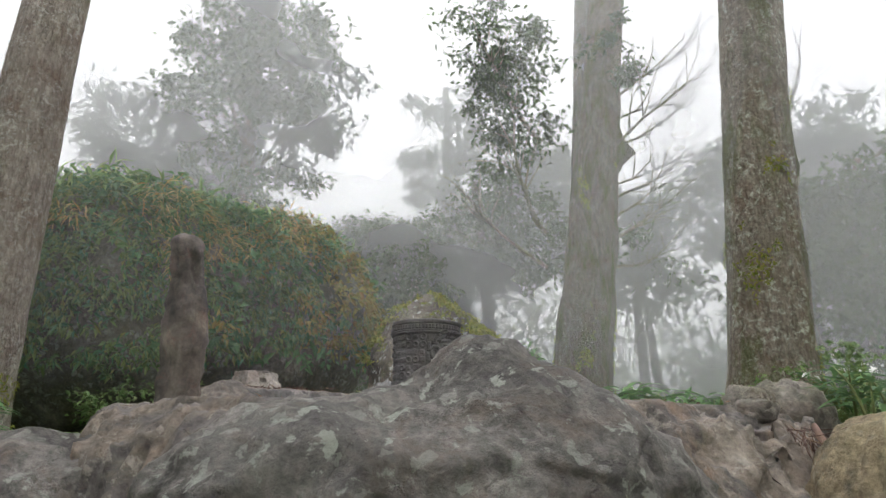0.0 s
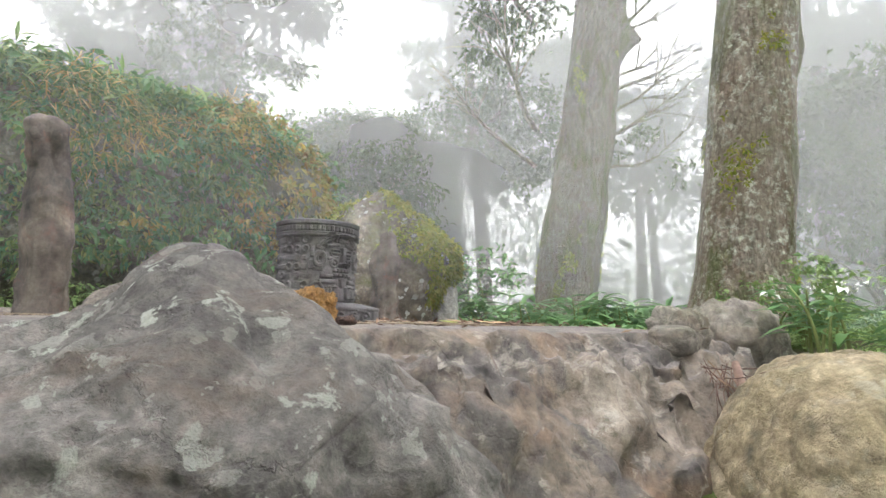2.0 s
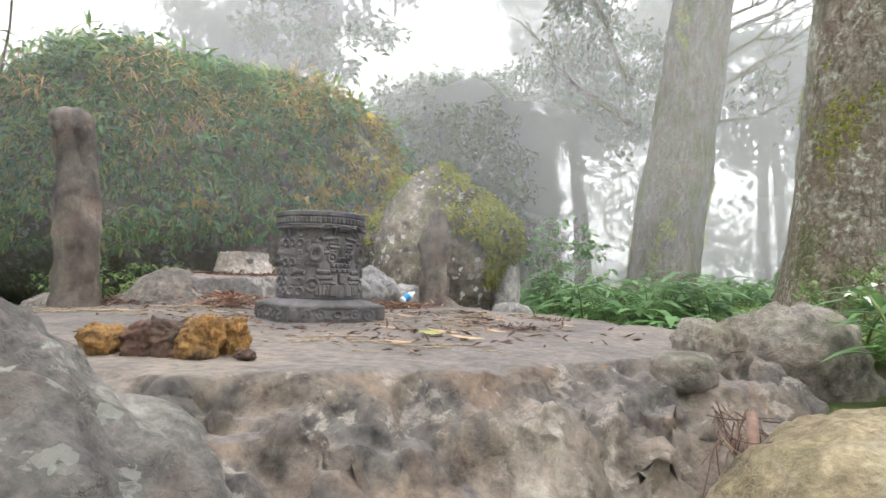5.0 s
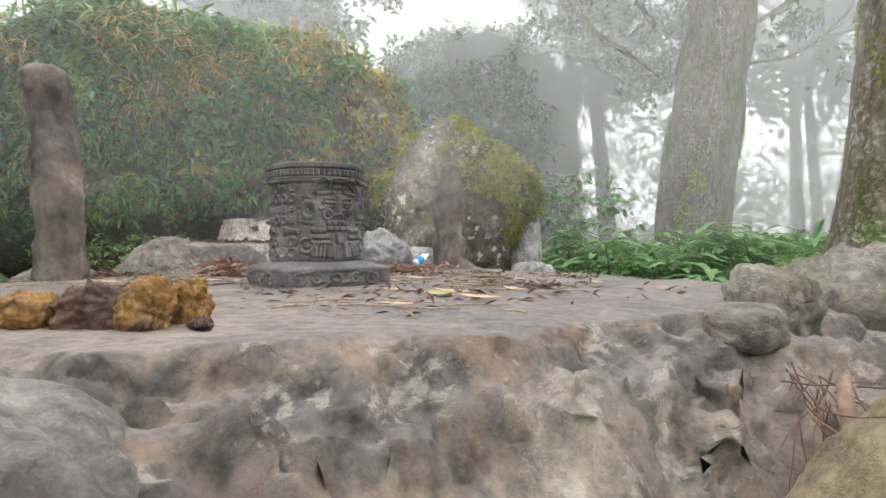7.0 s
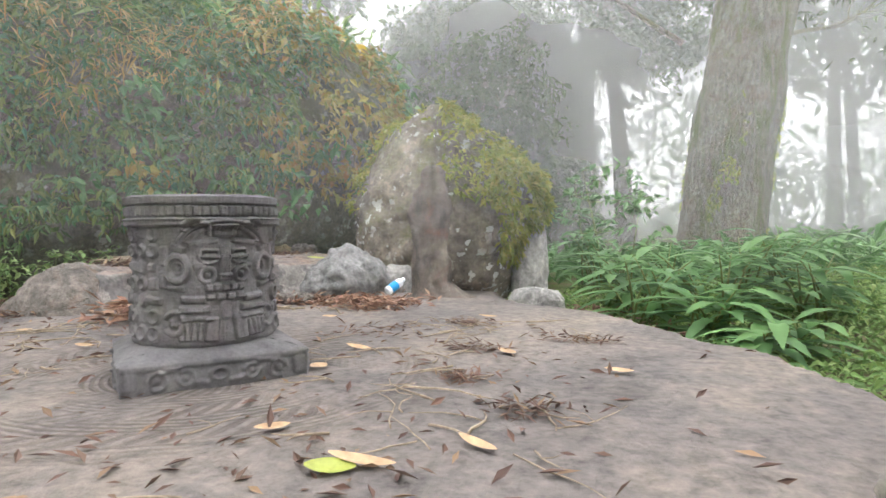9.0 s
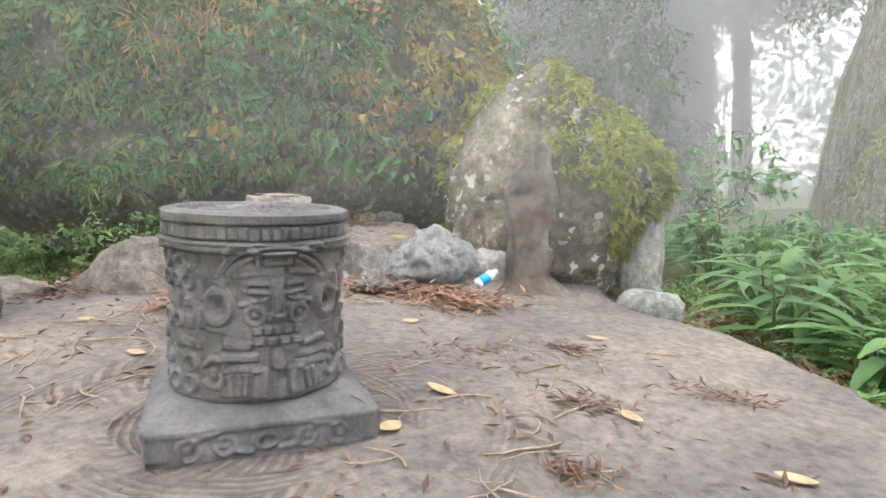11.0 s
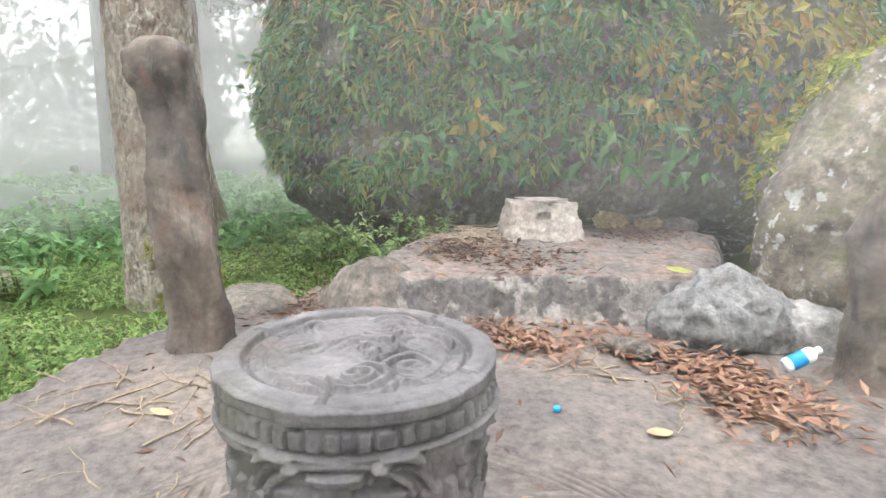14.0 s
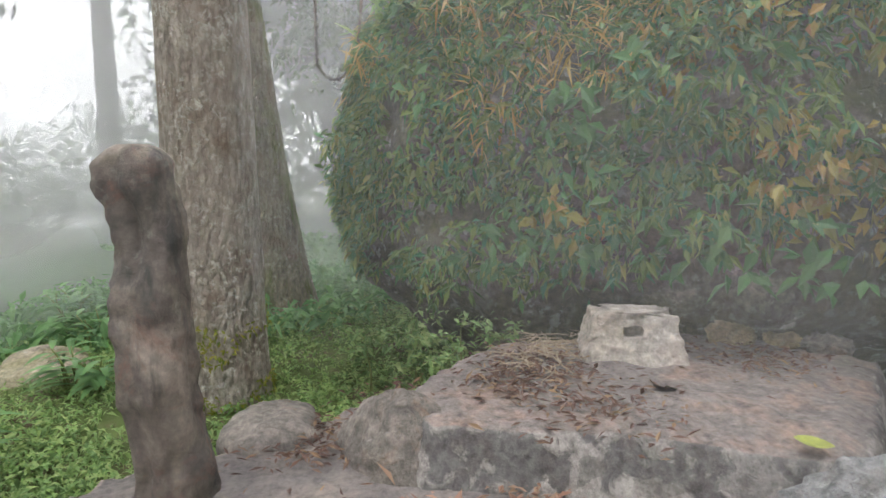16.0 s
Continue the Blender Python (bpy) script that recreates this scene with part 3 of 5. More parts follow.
def along(p):
    """Distance along the mound's length from its middle."""
    return (p[0] + 4.65) * 0.743 + (p[1] - 11.2) * 0.669


def facing(p, n):
    return (n[0] * 0.67 - n[1] * 0.74) > -0.35 or n[2] > 0.3


creeper("creeper", mound, 105000, 21, lambda p, n: facing(p, n) and p[2] > 2.45 + 0.5 * patch(p, 1.2, 4) + 0.22 * min(2.5, max(0, p[0] + 4.6)) and patch(p, 0.7, 9) > -0.6 and patch(p, 1.9, 14) > -0.42 and along(p) < 1.5 + 2.2 * patch(p, 1.3, 77), IVY, 0.115, 0.24, "dense hanging creeper leaves over the boulder", 0.6, 0.34)
creeper("creeper", mound, 19000, 22, lambda p, n: facing(p, n) and p[2] > 2.6 and patch(p, 1.1, 31) + 0.3 - 0.22 * abs(along(p) - 0.3) > 0.12, BROADLEAF, 0.155, 0.4, "broad green leaves climbing over the boulder", 0.4, 0.5)
creeper("fern", mound, 40000, 23, lambda p, n: facing(p, n) and p[2] > 2.8 and along(p) > 0.7 + 2.9 * patch(p, 1.2, 51) and patch(p, 2.1, 15) > -0.4, RUSTLEAF, 0.125, 0.3, "rusty brown ferns on the boulder", 0.5, 0.48)
creeper("dry_grass", mound, 40000, 24, lambda p, n: p[2] > 4.15 + 1.0 * patch(p, 1.1, 7) and p[0] < -2.6 and facing(p, n) and patch(p, 1.1, 61) > -0.15, STRAW, 0.22, 0.42, "dry straw-coloured grass on the boulder's crown", 0.7, 0.09)
creeper("fern", mound, 7500, 25, lambda p, n: n[2] > 0.35 and p[2] > 4.4 and patch(p, 1.7, 88) > -0.2, GRASSLEAF, 0.34, 0.36, "green fern fronds along the boulder's crest", -0.9, 0.16)

# ---- the lichened rock behind the platform ----
def lichened_shape(x, y, z):
    if z > 0:
        s = 1 - 0.42 * (z / 1.25) ** 1.5
        if x < 0:
            s *= 1 - 0.22 * min(1.0, z / 0.9)
        x, y = x * s - 0.08 * z, y * s
    return x, y, z


lichened = rock("mossy_boulder", (-0.2, 10.1, 2.45), (1.02, 0.85, 1.22), LICHENROCK, 14.0, 0.15, 2.6, 6, turn=15, shape=lichened_shape)
tagged(lichened, "tall pointed boulder spotted with white lichen and moss", "boulder")
creeper("moss", lichened, 62000, 26, lambda p, n: (n[2] > 0.62 or p[0] > 0.66 - 0.16 * (p[2] - 1.6) + 0.2 * patch(p, 2.6, 13)) and (p[0] > -0.12 or p[0] < -0.6 or n[1] > 0.1) and patch(p, 2.0, 3) > -0.4, MOSSLEAF, 0.075, 0.13, "yellow-green moss and small ferns on the boulder", 0.35, 0.4)
tagged(rock("leaning_stone", (0.78, 10.0, 1.9), (0.2, 0.32, 0.62), PALE, 17.0, 0.1, 2.8, 5, turn=10, lean=-8), "smooth pale stone leaning on the mossy boulder", "stone")
tagged(rock("stone", (0.98, 9.08, 1.6), (0.27, 0.2, 0.17), PALE, 18.0, 0.14, 2.6, 4, turn=35), "pale moss-edged stone at the platform's rim", "stone")
tagged(rock("far_boulder", (-1.9, 20.3, 3.3), (2.4, 2.2, 4.7), DARKROCK, 19.0, 0.08, 2.8, 5), "tall dark boulder overgrown with bushes in fog", "boulder")
far_boulder = bpy.data.objects["far_boulder"]
creeper("creeper", far_boulder, 70000, 27, lambda p, n: p[2] > 1.9 + 1.6 * patch(p, 0.6, 2), CANOPY, 0.2, 0.7, "bushes and creeper covering the far boulder")

# ---- upper slab with the stone chest ----
SLAB = [(-2.22, 7.42), (-1.72, 8.22), (-1.04, 9.06), (-1.3, 9.7), (-1.95, 10.7), (-3.0, 10.4), (-3.5, 8.6), (-3.1, 7.85), (-2.66, 7.4)]
xs, ys = np.arange(-3.9, -0.6, 0.03), np.arange(7.0, 11.1, 0.03)
verts = []
for y in ys:
    for x in xs:
        d = inside_distance(x, y, SLAB) + 0.05 * fractal((x, y, 0), 3, 4, 2.0)
        z = 2.0 + 0.03 * fractal((x, y, 0), 3, 5, 5.0) - 0.6 * max(0.0, 0.2 - d) ** 2 if d > 0 else 1.976 + 2.6 * d + 0.5 * min(-d, 0.2) * fractal((x, y, d), 5, 4, 3.0)
        z -= 0.03 * max(0.0, 1 - (math.hypot(x + 2.14, y - 8.93) / 0.14) ** 2)
        verts.append((x, y, max(z, 1.45)))
nx = len(xs)
k = (np.arange(len(ys) - 1)[:, None] * nx + np.arange(nx - 1)[None])
faces = np.stack([k, k + 1, k + nx + 1, k + nx], 2).reshape(-1, 4)
at = np.array(verts)[faces].mean(axis=1)
keep = (np.array(verts)[faces][:, :, 2].max(axis=1) > 1.46) & (np.hypot(at[:, 0] + 2.14, (at[:, 1] - 8.93) * 1.1) > 0.085)


def slab_material():
    m, n, l, b = nodes_of("slab_rock", 0.8)
    v = place(n, l)
    top = ramp(n, l, noise_tex(n, l, v, 1.6, 6, 0.7), [(0.3, (0.13, 0.115, 0.105)), (0.5, (0.2, 0.175, 0.16)), (0.62, (0.25, 0.18, 0.145)), (0.75, (0.24, 0.215, 0.195))])
    vor = n.new("ShaderNodeTexVoronoi")
    vor.inputs["Scale"].default_value = 4.0
    l.new(mix(n, l, 0.22, place(n, l, (1, 1, 1.6)), noise_tex(n, l, v, 5, 4, 0.6), "ADD"), vor.inputs["Vector"])
    sepc = n.new("ShaderNodeSeparateColor")
    l.new(vor.outputs["Color"], sepc.inputs[0])
    edge = mask(n, l, noise_tex(n, l, v, 5.0, 6, 0.6, 0.5), 0.47, 0.53)
    side = mix(n, l, edge, (0.13, 0.125, 0.12), mix(n, l, sepc.outputs[0], (0.2, 0.19, 0.175), (0.34, 0.315, 0.29)))
    c = mix(n, l, up_facing(n, l, 0.8, 0.93), side, top)
    fine = noise_tex(n, l, v, 20, 7, 0.7)
    c = mix(n, l, maths(n, l, "MULTIPLY", mask(n, l, noise_tex(n, l, v, 5.5, 7, 0.7), 0.5, 0.62), 0.6), c, (0.09, 0.078, 0.07))
    c = mix(n, l, 0.8, c, ramp(n, l, fine, [(0.3, (0.4, 0.4, 0.4)), (0.7, (1.6, 1.57, 1.55))]), "MULTIPLY")
    l.new(c, b.inputs["Base Color"])
    bump(n, l, b, maths(n, l, "ADD", fine, maths(n, l, "MULTIPLY", edge, 0.3)), 0.6, 0.03)
    return m


slab = from_arrays("rock_slab", verts, faces[keep], slab_material(), smooth=True)
tagged(slab, "raised reddish rock slab with a patchy mortared front and a small pit", "slab")
tagged(rock("corner_rock", (-2.56, 7.42, 1.62), (0.58, 0.36, 0.47), LEDGE, 23.0, 0.1, 1.5, 5, turn=35), "grey corner rock sloping from the raised slab", "rock")
tagged(rock("grey_rock", (-0.78, 8.85, 1.78), (0.5, 0.34, 0.42), BLUEROCK, 24.0, 0.16, 1.3, 5, turn=40), "pointed grey rock at the slab's end", "rock")
tagged(rock("grey_rock", (-0.42, 9.25, 1.75), (0.4, 0.25, 0.2), PALE, 25.0, 0.14, 2.6, 4, turn=30), "low pale grey rock under the mossy boulder", "rock")
tagged(rock("side_rock", (-3.3, 6.75, 1.58), (0.42, 0.35, 0.2), LEDGE, 26.0, 0.14, 2.4, 4), "low brown rock behind the standing stone", "rock")


# ---- standing stones ----
def stele(name, x, y, z, height, profile, label, turn=0.0, seed=1.0, hollow=0.8):
    """A worn standing stone: rounded rings stacked along a leaning, swelling outline (height share, offset, half width, half depth)."""
    bm = bmesh.new()
    rings, sides, steps = [], 48, 90
    hs = [p[0] for p in profile]
    for i in range(steps + 1):
        t = i / steps
        off, w, d = (float(np.interp(t, hs, [p[k] for p in profile])) for k in (1, 2, 3))
        if t > 0.94:
            q = math.sqrt(max(0.0, 1 - ((t - 0.94) / 0.062) ** 2))
            w, d = w * (0.35 + 0.65 * q), d * (0.35 + 0.65 * q)
        ring = []
        for k in range(sides):
            a = 2 * math.pi * k / sides
            c, s_ = math.cos(a), math.sin(a)
            r = (abs(c) ** 2.6 + abs(s_) ** 2.6) ** (-1 / 2.6)
            px, py, pz = off + w * c * r, d * s_ * r, t * height
            g = 0.05 * fractal((px, py, pz), 2.4, 4, seed) + 0.012 * fractal((px, py, pz), 9, 3, seed)
            g -= 0.035 * math.exp(-((a - 4.5) / 0.35) ** 2)
            # worn hollow under the head and a few pocks
            g -= 0.07 * math.exp(-((t - hollow) / 0.07) ** 2 - ((a - 4.3) / 0.45) ** 2) + 0.03 * max(0.0, noise.noise(Vector((px * 5 + seed, py * 5, pz * 4))) - 0.25)
            ring.append(bm.verts.new((px + c * g, py + s_ * g, pz)))
        rings.append(ring)
    for a, b in zip(rings, rings[1:]):
        for k in range(sides):
            bm.faces.new((a[k], a[(k + 1) % sides], b[(k + 1) % sides], b[k]))
    bm.faces.new(rings[-1])
    bm.faces.new(rings[0][::-1])
    ob = part(name, bm, STELE, smooth=True)
    ob.matrix_world = pose(x, y, z, 0, 0, turn)
    return tagged(ob, label, "standing stone")


stele("standing_stone", -2.62, 6.14, 1.6, 1.86, [(0, 0.03, 0.185, 0.2), (0.12, 0.01, 0.168, 0.19), (0.35, -0.01, 0.16, 0.215), (0.6, -0.02, 0.16, 0.205), (0.74, -0.01, 0.155, 0.165), (0.84, -0.05, 0.165, 0.14), (0.9, -0.1, 0.19, 0.13), (0.95, -0.115, 0.195, 0.12), (1, -0.1, 0.175, 0.1)],
      "tall weathered brown standing stone with a hooded top", 64, 2.0)
stele("standing_stone", 0.04, 8.86, 1.66, 1.24, [(0, 0.12, 0.38, 0.26), (0.05, 0.07, 0.26, 0.2), (0.13, 0.01, 0.175, 0.15), (0.4, 0.0, 0.15, 0.14), (0.55, 0.01, 0.172, 0.14), (0.66, 0.015, 0.19, 0.14), (0.78, 0.02, 0.155, 0.12), (0.86, 0.02, 0.125, 0.1), (0.92, 0.02, 0.115, 0.09), (1, 0.02, 0.1, 0.08)],
      "worn grey-brown standing stone with a flared foot", 26, 5.0, 0.66)


# ---- carved altar drum ----
def drum_material():
    m, n, l, b = nodes_of("altar_stone", 0.8)
    v = place(n, l)
    c = ramp(n, l, noise_tex(n, l, v, 4.5, 6, 0.65), [(0.3, (0.09, 0.086, 0.088)), (0.55, (0.155, 0.148, 0.148)), (0.75, (0.235, 0.222, 0.215))])
    c = mix(n, l, maths(n, l, "MULTIPLY", mask(n, l, noise_tex(n, l, v, 3.1, 5, 0.6), 0.54, 0.68), 0.35), c, (0.16, 0.11, 0.105))
    g = mask(n, l, noise_tex(n, l, v, 2.6, 5, 0.65), 0.52, 0.66)
    c = mix(n, l, maths(n, l, "MULTIPLY", g, 0.3), c, (0.135, 0.135, 0.075))
    fine = noise_tex(n, l, v, 45, 6, 0.7)
    c = mix(n, l, 0.5, c, ramp(n, l, fine, [(0.3, (0.55, 0.55, 0.55)), (0.7, (1.35, 1.35, 1.35))]), "MULTIPLY")
    l.new(c, b.inputs["Base Color"])
    bump(n, l, b, fine, 0.5, 0.012)
    return m


DRUM = drum_material()


class Relief:
    """A field of raised and cut shapes, in metres on the unrolled surface."""

    def __init__(self, us, vs):
        self.u, self.v = np.meshgrid(us, vs, indexing="ij")
        self.h = np.zeros(self.u.shape)

    def dist_box(self, cu, cv, w, h, tilt=0.0, round_by=0.3):
        c, s_ = math.cos(radians(tilt)), math.sin(radians(tilt))
        x, y = self.u - cu, self.v - cv
        x, y = c * x + s_ * y, -s_ * x + c * y
        r = round_by * min(w, h) / 2
        qx, qy = np.abs(x) - w / 2 + r, np.abs(y) - h / 2 + r
        return np.hypot(np.maximum(qx, 0), np.maximum(qy, 0)) + np.minimum(np.maximum(qx, qy), 0) - r

    def put(self, d, height, soft=0.006):
        self.h += height * smoothstep(soft, -soft, d)

    def block(self, cu, cv, w, h, height=0.012, tilt=0.0, both=False, round_by=0.4):
        for side in ((1, -1) if both else (1,)):
            self.put(self.dist_box(side * cu, cv, w, h, side * tilt, round_by), height)
        return self

    def ring(self, cu, cv, r, thick, height=0.012, both=False, squash=1.0, arc=None):
        for side in ((1, -1) if both else (1,)):
            x, y = (self.u - side * cu) * side, (self.v - cv) / squash
            d = np.abs(np.hypot(x, y) - r) - thick / 2
            if arc:
                a = np.degrees(np.arctan2(y, x)) % 360
                d = np.where((a >= arc[0]) & (a <= arc[1]), d, 1)
            self.put(d, height)
        return self


def altar():
    top = empty("stone_altar", ALTAR[0] - 0.02, ALTAR[1], 1.675, "dark round carved stone altar on a square base", "altar", rz=45)
    # in its own axes the front faces -y
    n_a, n_h, r0, h0, z0 = 640, 250, 0.315, 0.655, 0.165
    us = np.linspace(-math.pi * r0, math.pi * r0, n_a, endpoint=False)
    vs = np.linspace(0, h0, n_h)
    f = Relief(us, vs)
    # rim: a plain lip, a row of beads, a lower band
    f.put(f.dist_box(0, h0 - 0.02, 9, 0.042), 0.024, 0.006)
    f.put(f.dist_box(0, h0 - 0.115, 9, 0.034), 0.024, 0.006)
    f.put(f.dist_box(0, h0 - 0.074, 9, 0.06), 0.01, 0.005)
    rng = random.Random(4)
    u = -0.9
    while u < 0.9:
        w = rng.choice((0.026, 0.034, 0.034, 0.05))
        f.block(u + w / 2, h0 - 0.068, w * 0.86, 0.044, 0.015)
        u += w
    c = 0.0
    # head-dress, brow, eyes
    f.block(c, 0.505, 0.1, 0.05, 0.018).block(c, 0.512, 0.045, 0.02, -0.012)
    f.ring(0.0, 0.42, 0.165, 0.026, 0.016, arc=(18, 162), squash=0.62).ring(0.0, 0.42, 0.2, 0.02, 0.012, arc=(10, 170), squash=0.62)
    f.ring(0.115, 0.5, 0.05, 0.02, 0.014, True, arc=(0, 200))
    f.block(0.09, 0.455, 0.12, 0.02, 0.014, -8, True)
    f.block(0.062, 0.405, 0.075, 0.04, 0.016, 4, True).block(0.062, 0.408, 0.052, 0.012, -0.016, 0, True)
    f.ring(0.064, 0.4, 0.045, 0.012, 0.012, True, squash=0.8, arc=(180, 360))
    # nose and cheeks
    f.block(c, 0.375, 0.036, 0.13, 0.024).block(c, 0.305, 0.062, 0.03, 0.02)
    f.ring(0.075, 0.315, 0.03, 0.016, 0.014, True).block(0.075, 0.315, 0.02, 0.02, 0.014, 0, True)
    f.block(0.1, 0.355, 0.06, 0.018, 0.012, -14, True)
    # ear discs, with a boss cut through
    f.ring(0.195, 0.345, 0.042, 0.022, 0.018, True, squash=1.25).block(0.195, 0.345, 0.02, 0.03, -0.014, 0, True)
    f.block(0.195, 0.43, 0.06, 0.026, 0.013, 20, True).block(0.205, 0.265, 0.075, 0.022, 0.013, 8, True)
    f.block(0.255, 0.40, 0.03, 0.08, 0.012, 0, True).block(0.262, 0.3, 0.028, 0.07, 0.013, 0, True)
    # mouth: two rows of teeth, a tongue, the chin band and feet
    for i in range(5):
        f.block((i - 2) * 0.034, 0.262, 0.029, 0.028, 0.018)
    for i in range(4):
        f.block((i - 1.5) * 0.042, 0.225, 0.036, 0.026, 0.017)
    f.block(c, 0.165, 0.044, 0.075, 0.02, 0, False, 0.8)
    f.block(0.135, 0.212, 0.1, 0.026, 0.014, 2, True).block(0.13, 0.172, 0.13, 0.028, 0.015, 0, True).block(0.12, 0.135, 0.12, 0.022, 0.013, -2, True)
    f.block(0.06, 0.085, 0.055, 0.1, 0.017, 4, True)
    for i in range(4):
        f.block(0.105 + 0.026 * i, 0.08, 0.02, 0.075, 0.014, 8 - 4 * i, True)
    f.ring(0.215, 0.115, 0.045, 0.018, 0.014, True, arc=(20, 330)).block(0.215, 0.115, 0.03, 0.03, 0.012, 0, True)
    # flanks and back: stacked blocks and curls
    for side in range(-1, 2, 2):
        for i in range(9):
            for j in range(7):
                u0, v0 = side * (0.31 + 0.072 * i), 0.07 + 0.07 * j
                kind = rng.random()
                if kind < 0.35:
                    f.ring(u0, v0, 0.02 + 0.012 * rng.random(), 0.013, 0.013)
                else:
                    f.block(u0 + 0.01 * rng.uniform(-1, 1), v0, 0.035 + 0.045 * rng.random(), 0.025 + 0.03 * rng.random(), 0.005 + 0.008 * rng.random(), rng.uniform(-12, 12))
    verts = []
    wear = np.array([[fractal((math.cos(u / r0), math.sin(u / r0), v * 3), 2.2, 4, 3.0) for v in vs[::5]] for u in us[::5]])
    for i, u in enumerate(us):
        a = u / r0 - math.pi / 2 + radians(8)
        for j, v in enumerate(vs):
            w = wear[min(i // 5, len(wear) - 1), min(j // 5, wear.shape[1] - 1)]
            r = r0 - 0.012 + f.h[i, j] * (1.3 + 0.15 * w) + 0.008 * w
            r -= 0.018 * smoothstep(0.008, 0.0, h0 - v) + 0.012 * smoothstep(0.03, 0.0, v) - 0.012 * smoothstep(0.2, 0.0, v)
            verts.append((r * math.cos(a), r * math.sin(a), z0 + v))
    i, j = np.meshgrid(np.arange(n_a), np.arange(n_h - 1), indexing="ij")
    q = (i * n_h + j).ravel()
    p = (((i + 1) % n_a) * n_h + j).ravel()
    from_arrays("drum", verts, np.stack([q, p, p + 1, q + 1], 1), DRUM, top, True)
    # top disc: a rim, a groove, raised scrolls worn low
    rs = np.concatenate([np.linspace(0.004, 0.2, 60), np.linspace(0.203, 0.332, 40)])
    n_t = 360
    tv = []
    for r in rs:
        for t in range(n_t):
            a = 2 * math.pi * t / n_t
            x, y = r * math.cos(a), r * math.sin(a)
            z = 0.0
            z -= 0.022 * float(smoothstep(0.275, 0.269, r)) - 0.01 * float(smoothstep(0.259, 0.253, r))
            if r < 0.248:
                # worn glyphs: broken scrolls round a raised boss, each segment turning its own way
                seg = int(a * 7 / (2 * math.pi))
                wx, wy = x + 0.03 * noise.noise(Vector((x * 9, y * 9, 1))), y + 0.03 * noise.noise(Vector((x * 9, y * 9, 5)))
                cx, cy = 0.155 * math.cos((seg + 0.5) * 2 * math.pi / 7), 0.155 * math.sin((seg + 0.5) * 2 * math.pi / 7)
                rr = math.hypot(wx - cx, wy - cy) if r > 0.085 else 0.7 * math.hypot(wx, wy)
                turn_by = math.atan2(wy - cy, wx - cx) * (1 if seg % 2 else -1)
                worn = float(smoothstep(-0.25, 0.2, noise.noise(Vector((x * 7, y * 7, 3)))))
                z += 0.014 * worn * float(smoothstep(-0.1, 0.35, math.sin(rr * 190 + turn_by))) + 0.005 * fractal((x, y, 0), 14, 3, 2.0)
                z -= 0.008 * math.exp(-((r - 0.22) / 0.004) ** 2)
            z += 0.003 * fractal((x, y, 0), 9, 4, 1.0)
            if min(abs((a - w + math.pi) % (2 * math.pi) - math.pi) for w in (1.05, 2.9, 4.75, 5.9)) < 0.03 and r > 0.225:
                z -= 0.02
            z -= 0.014 * float(smoothstep(0.31, 0.332, r))
            tv.append((x, y, z0 + h0 + z + 0.002))
    i, j = np.meshgrid(np.arange(len(rs) - 1), np.arange(n_t), indexing="ij")
    q, p = (i * n_t + j).ravel(), (i * n_t + (j + 1) % n_t).ravel()
    o = from_arrays("altar_top", tv, np.stack([q, q + n_t, p + n_t, p], 1), DRUM, top, True)
    tagged(o, "worn disc with a raised rim and scroll carving")
    # square base: a carved block with sloping shoulders
    half, hb = 0.385, 0.168
    side_n, v_n = 120, 26
    us, vs = np.linspace(-half, half, side_n), np.linspace(0, hb - 0.03, v_n)
    f = Relief(us, vs)
    f.ring(0.0, 0.075, 0.032, 0.018, 0.014, squash=0.7).block(0, 0.075, 0.026, 0.014, -0.012)
    f.ring(0.13, 0.072, 0.03, 0.014, 0.013, True, arc=(40, 360)).block(0.135, 0.072, 0.02, 0.02, 0.012, 0, True)
    f.ring(0.24, 0.07, 0.036, 0.016, 0.014, True, arc=(0, 300)).block(0.245, 0.07, 0.026, 0.024, 0.013, 0, True)
    f.block(0.335, 0.075, 0.05, 0.075, 0.012, 0, True).block(0.07, 0.045, 0.06, 0.02, 0.012, 10, True).block(0.19, 0.11, 0.09, 0.016, 0.012, -6, True)
    f.put(f.dist_box(0, hb - 0.04, 2, 0.026), 0.012)
    bv, bf = [], []
    for face in range(4):
        rot = pose(0, 0, 0, 0, 0, 90 * face)
        base = len(bv)
        for a in range(side_n):
            for b in range(v_n):
                edge = min(1.0, (half - abs(us[a])) / 0.03)
                wear_by = 0.012 * fractal((us[a] * 3 + face, vs[b] * 3, 0), 2, 3, 7.0)
                bv.append(tuple(rot @ Vector((us[a] - math.copysign(0.014 * (1 - edge) ** 2, us[a]), -half + 0.014 * (1 - edge) ** 2 + (0.012 - f.h[a, b] + wear_by) * edge, vs[b] - 0.02 * (vs[b] < 0.004)))))
        for a in range(side_n - 1):
            for b in range(v_n - 1):
                k0 = base + a * v_n + b
                bf.append((k0, k0 + v_n, k0 + v_n + 1, k0 + 1))
        # shoulder up to the drum's foot
        s0 = len(bv)
        for a in range(side_n):
            edge_at = rot.inverted() @ Vector(bv[base + a * v_n + v_n - 1])
            x, y = edge_at.x, edge_at.y
            ang = math.atan2(y, x)
            for b in range(7):
                t = b / 6
                cx, cy = 0.27 * math.cos(ang), 0.27 * math.sin(ang)
                bv.append(tuple(rot @ Vector((x + (cx - x) * t, y + (cy - y) * t, hb - 0.03 + 0.042 * math.sin(t * math.pi / 2) + 0.006 * min(1, 4 * t) * fractal((x, y, 3 * t), 6, 3, 2.0)))))
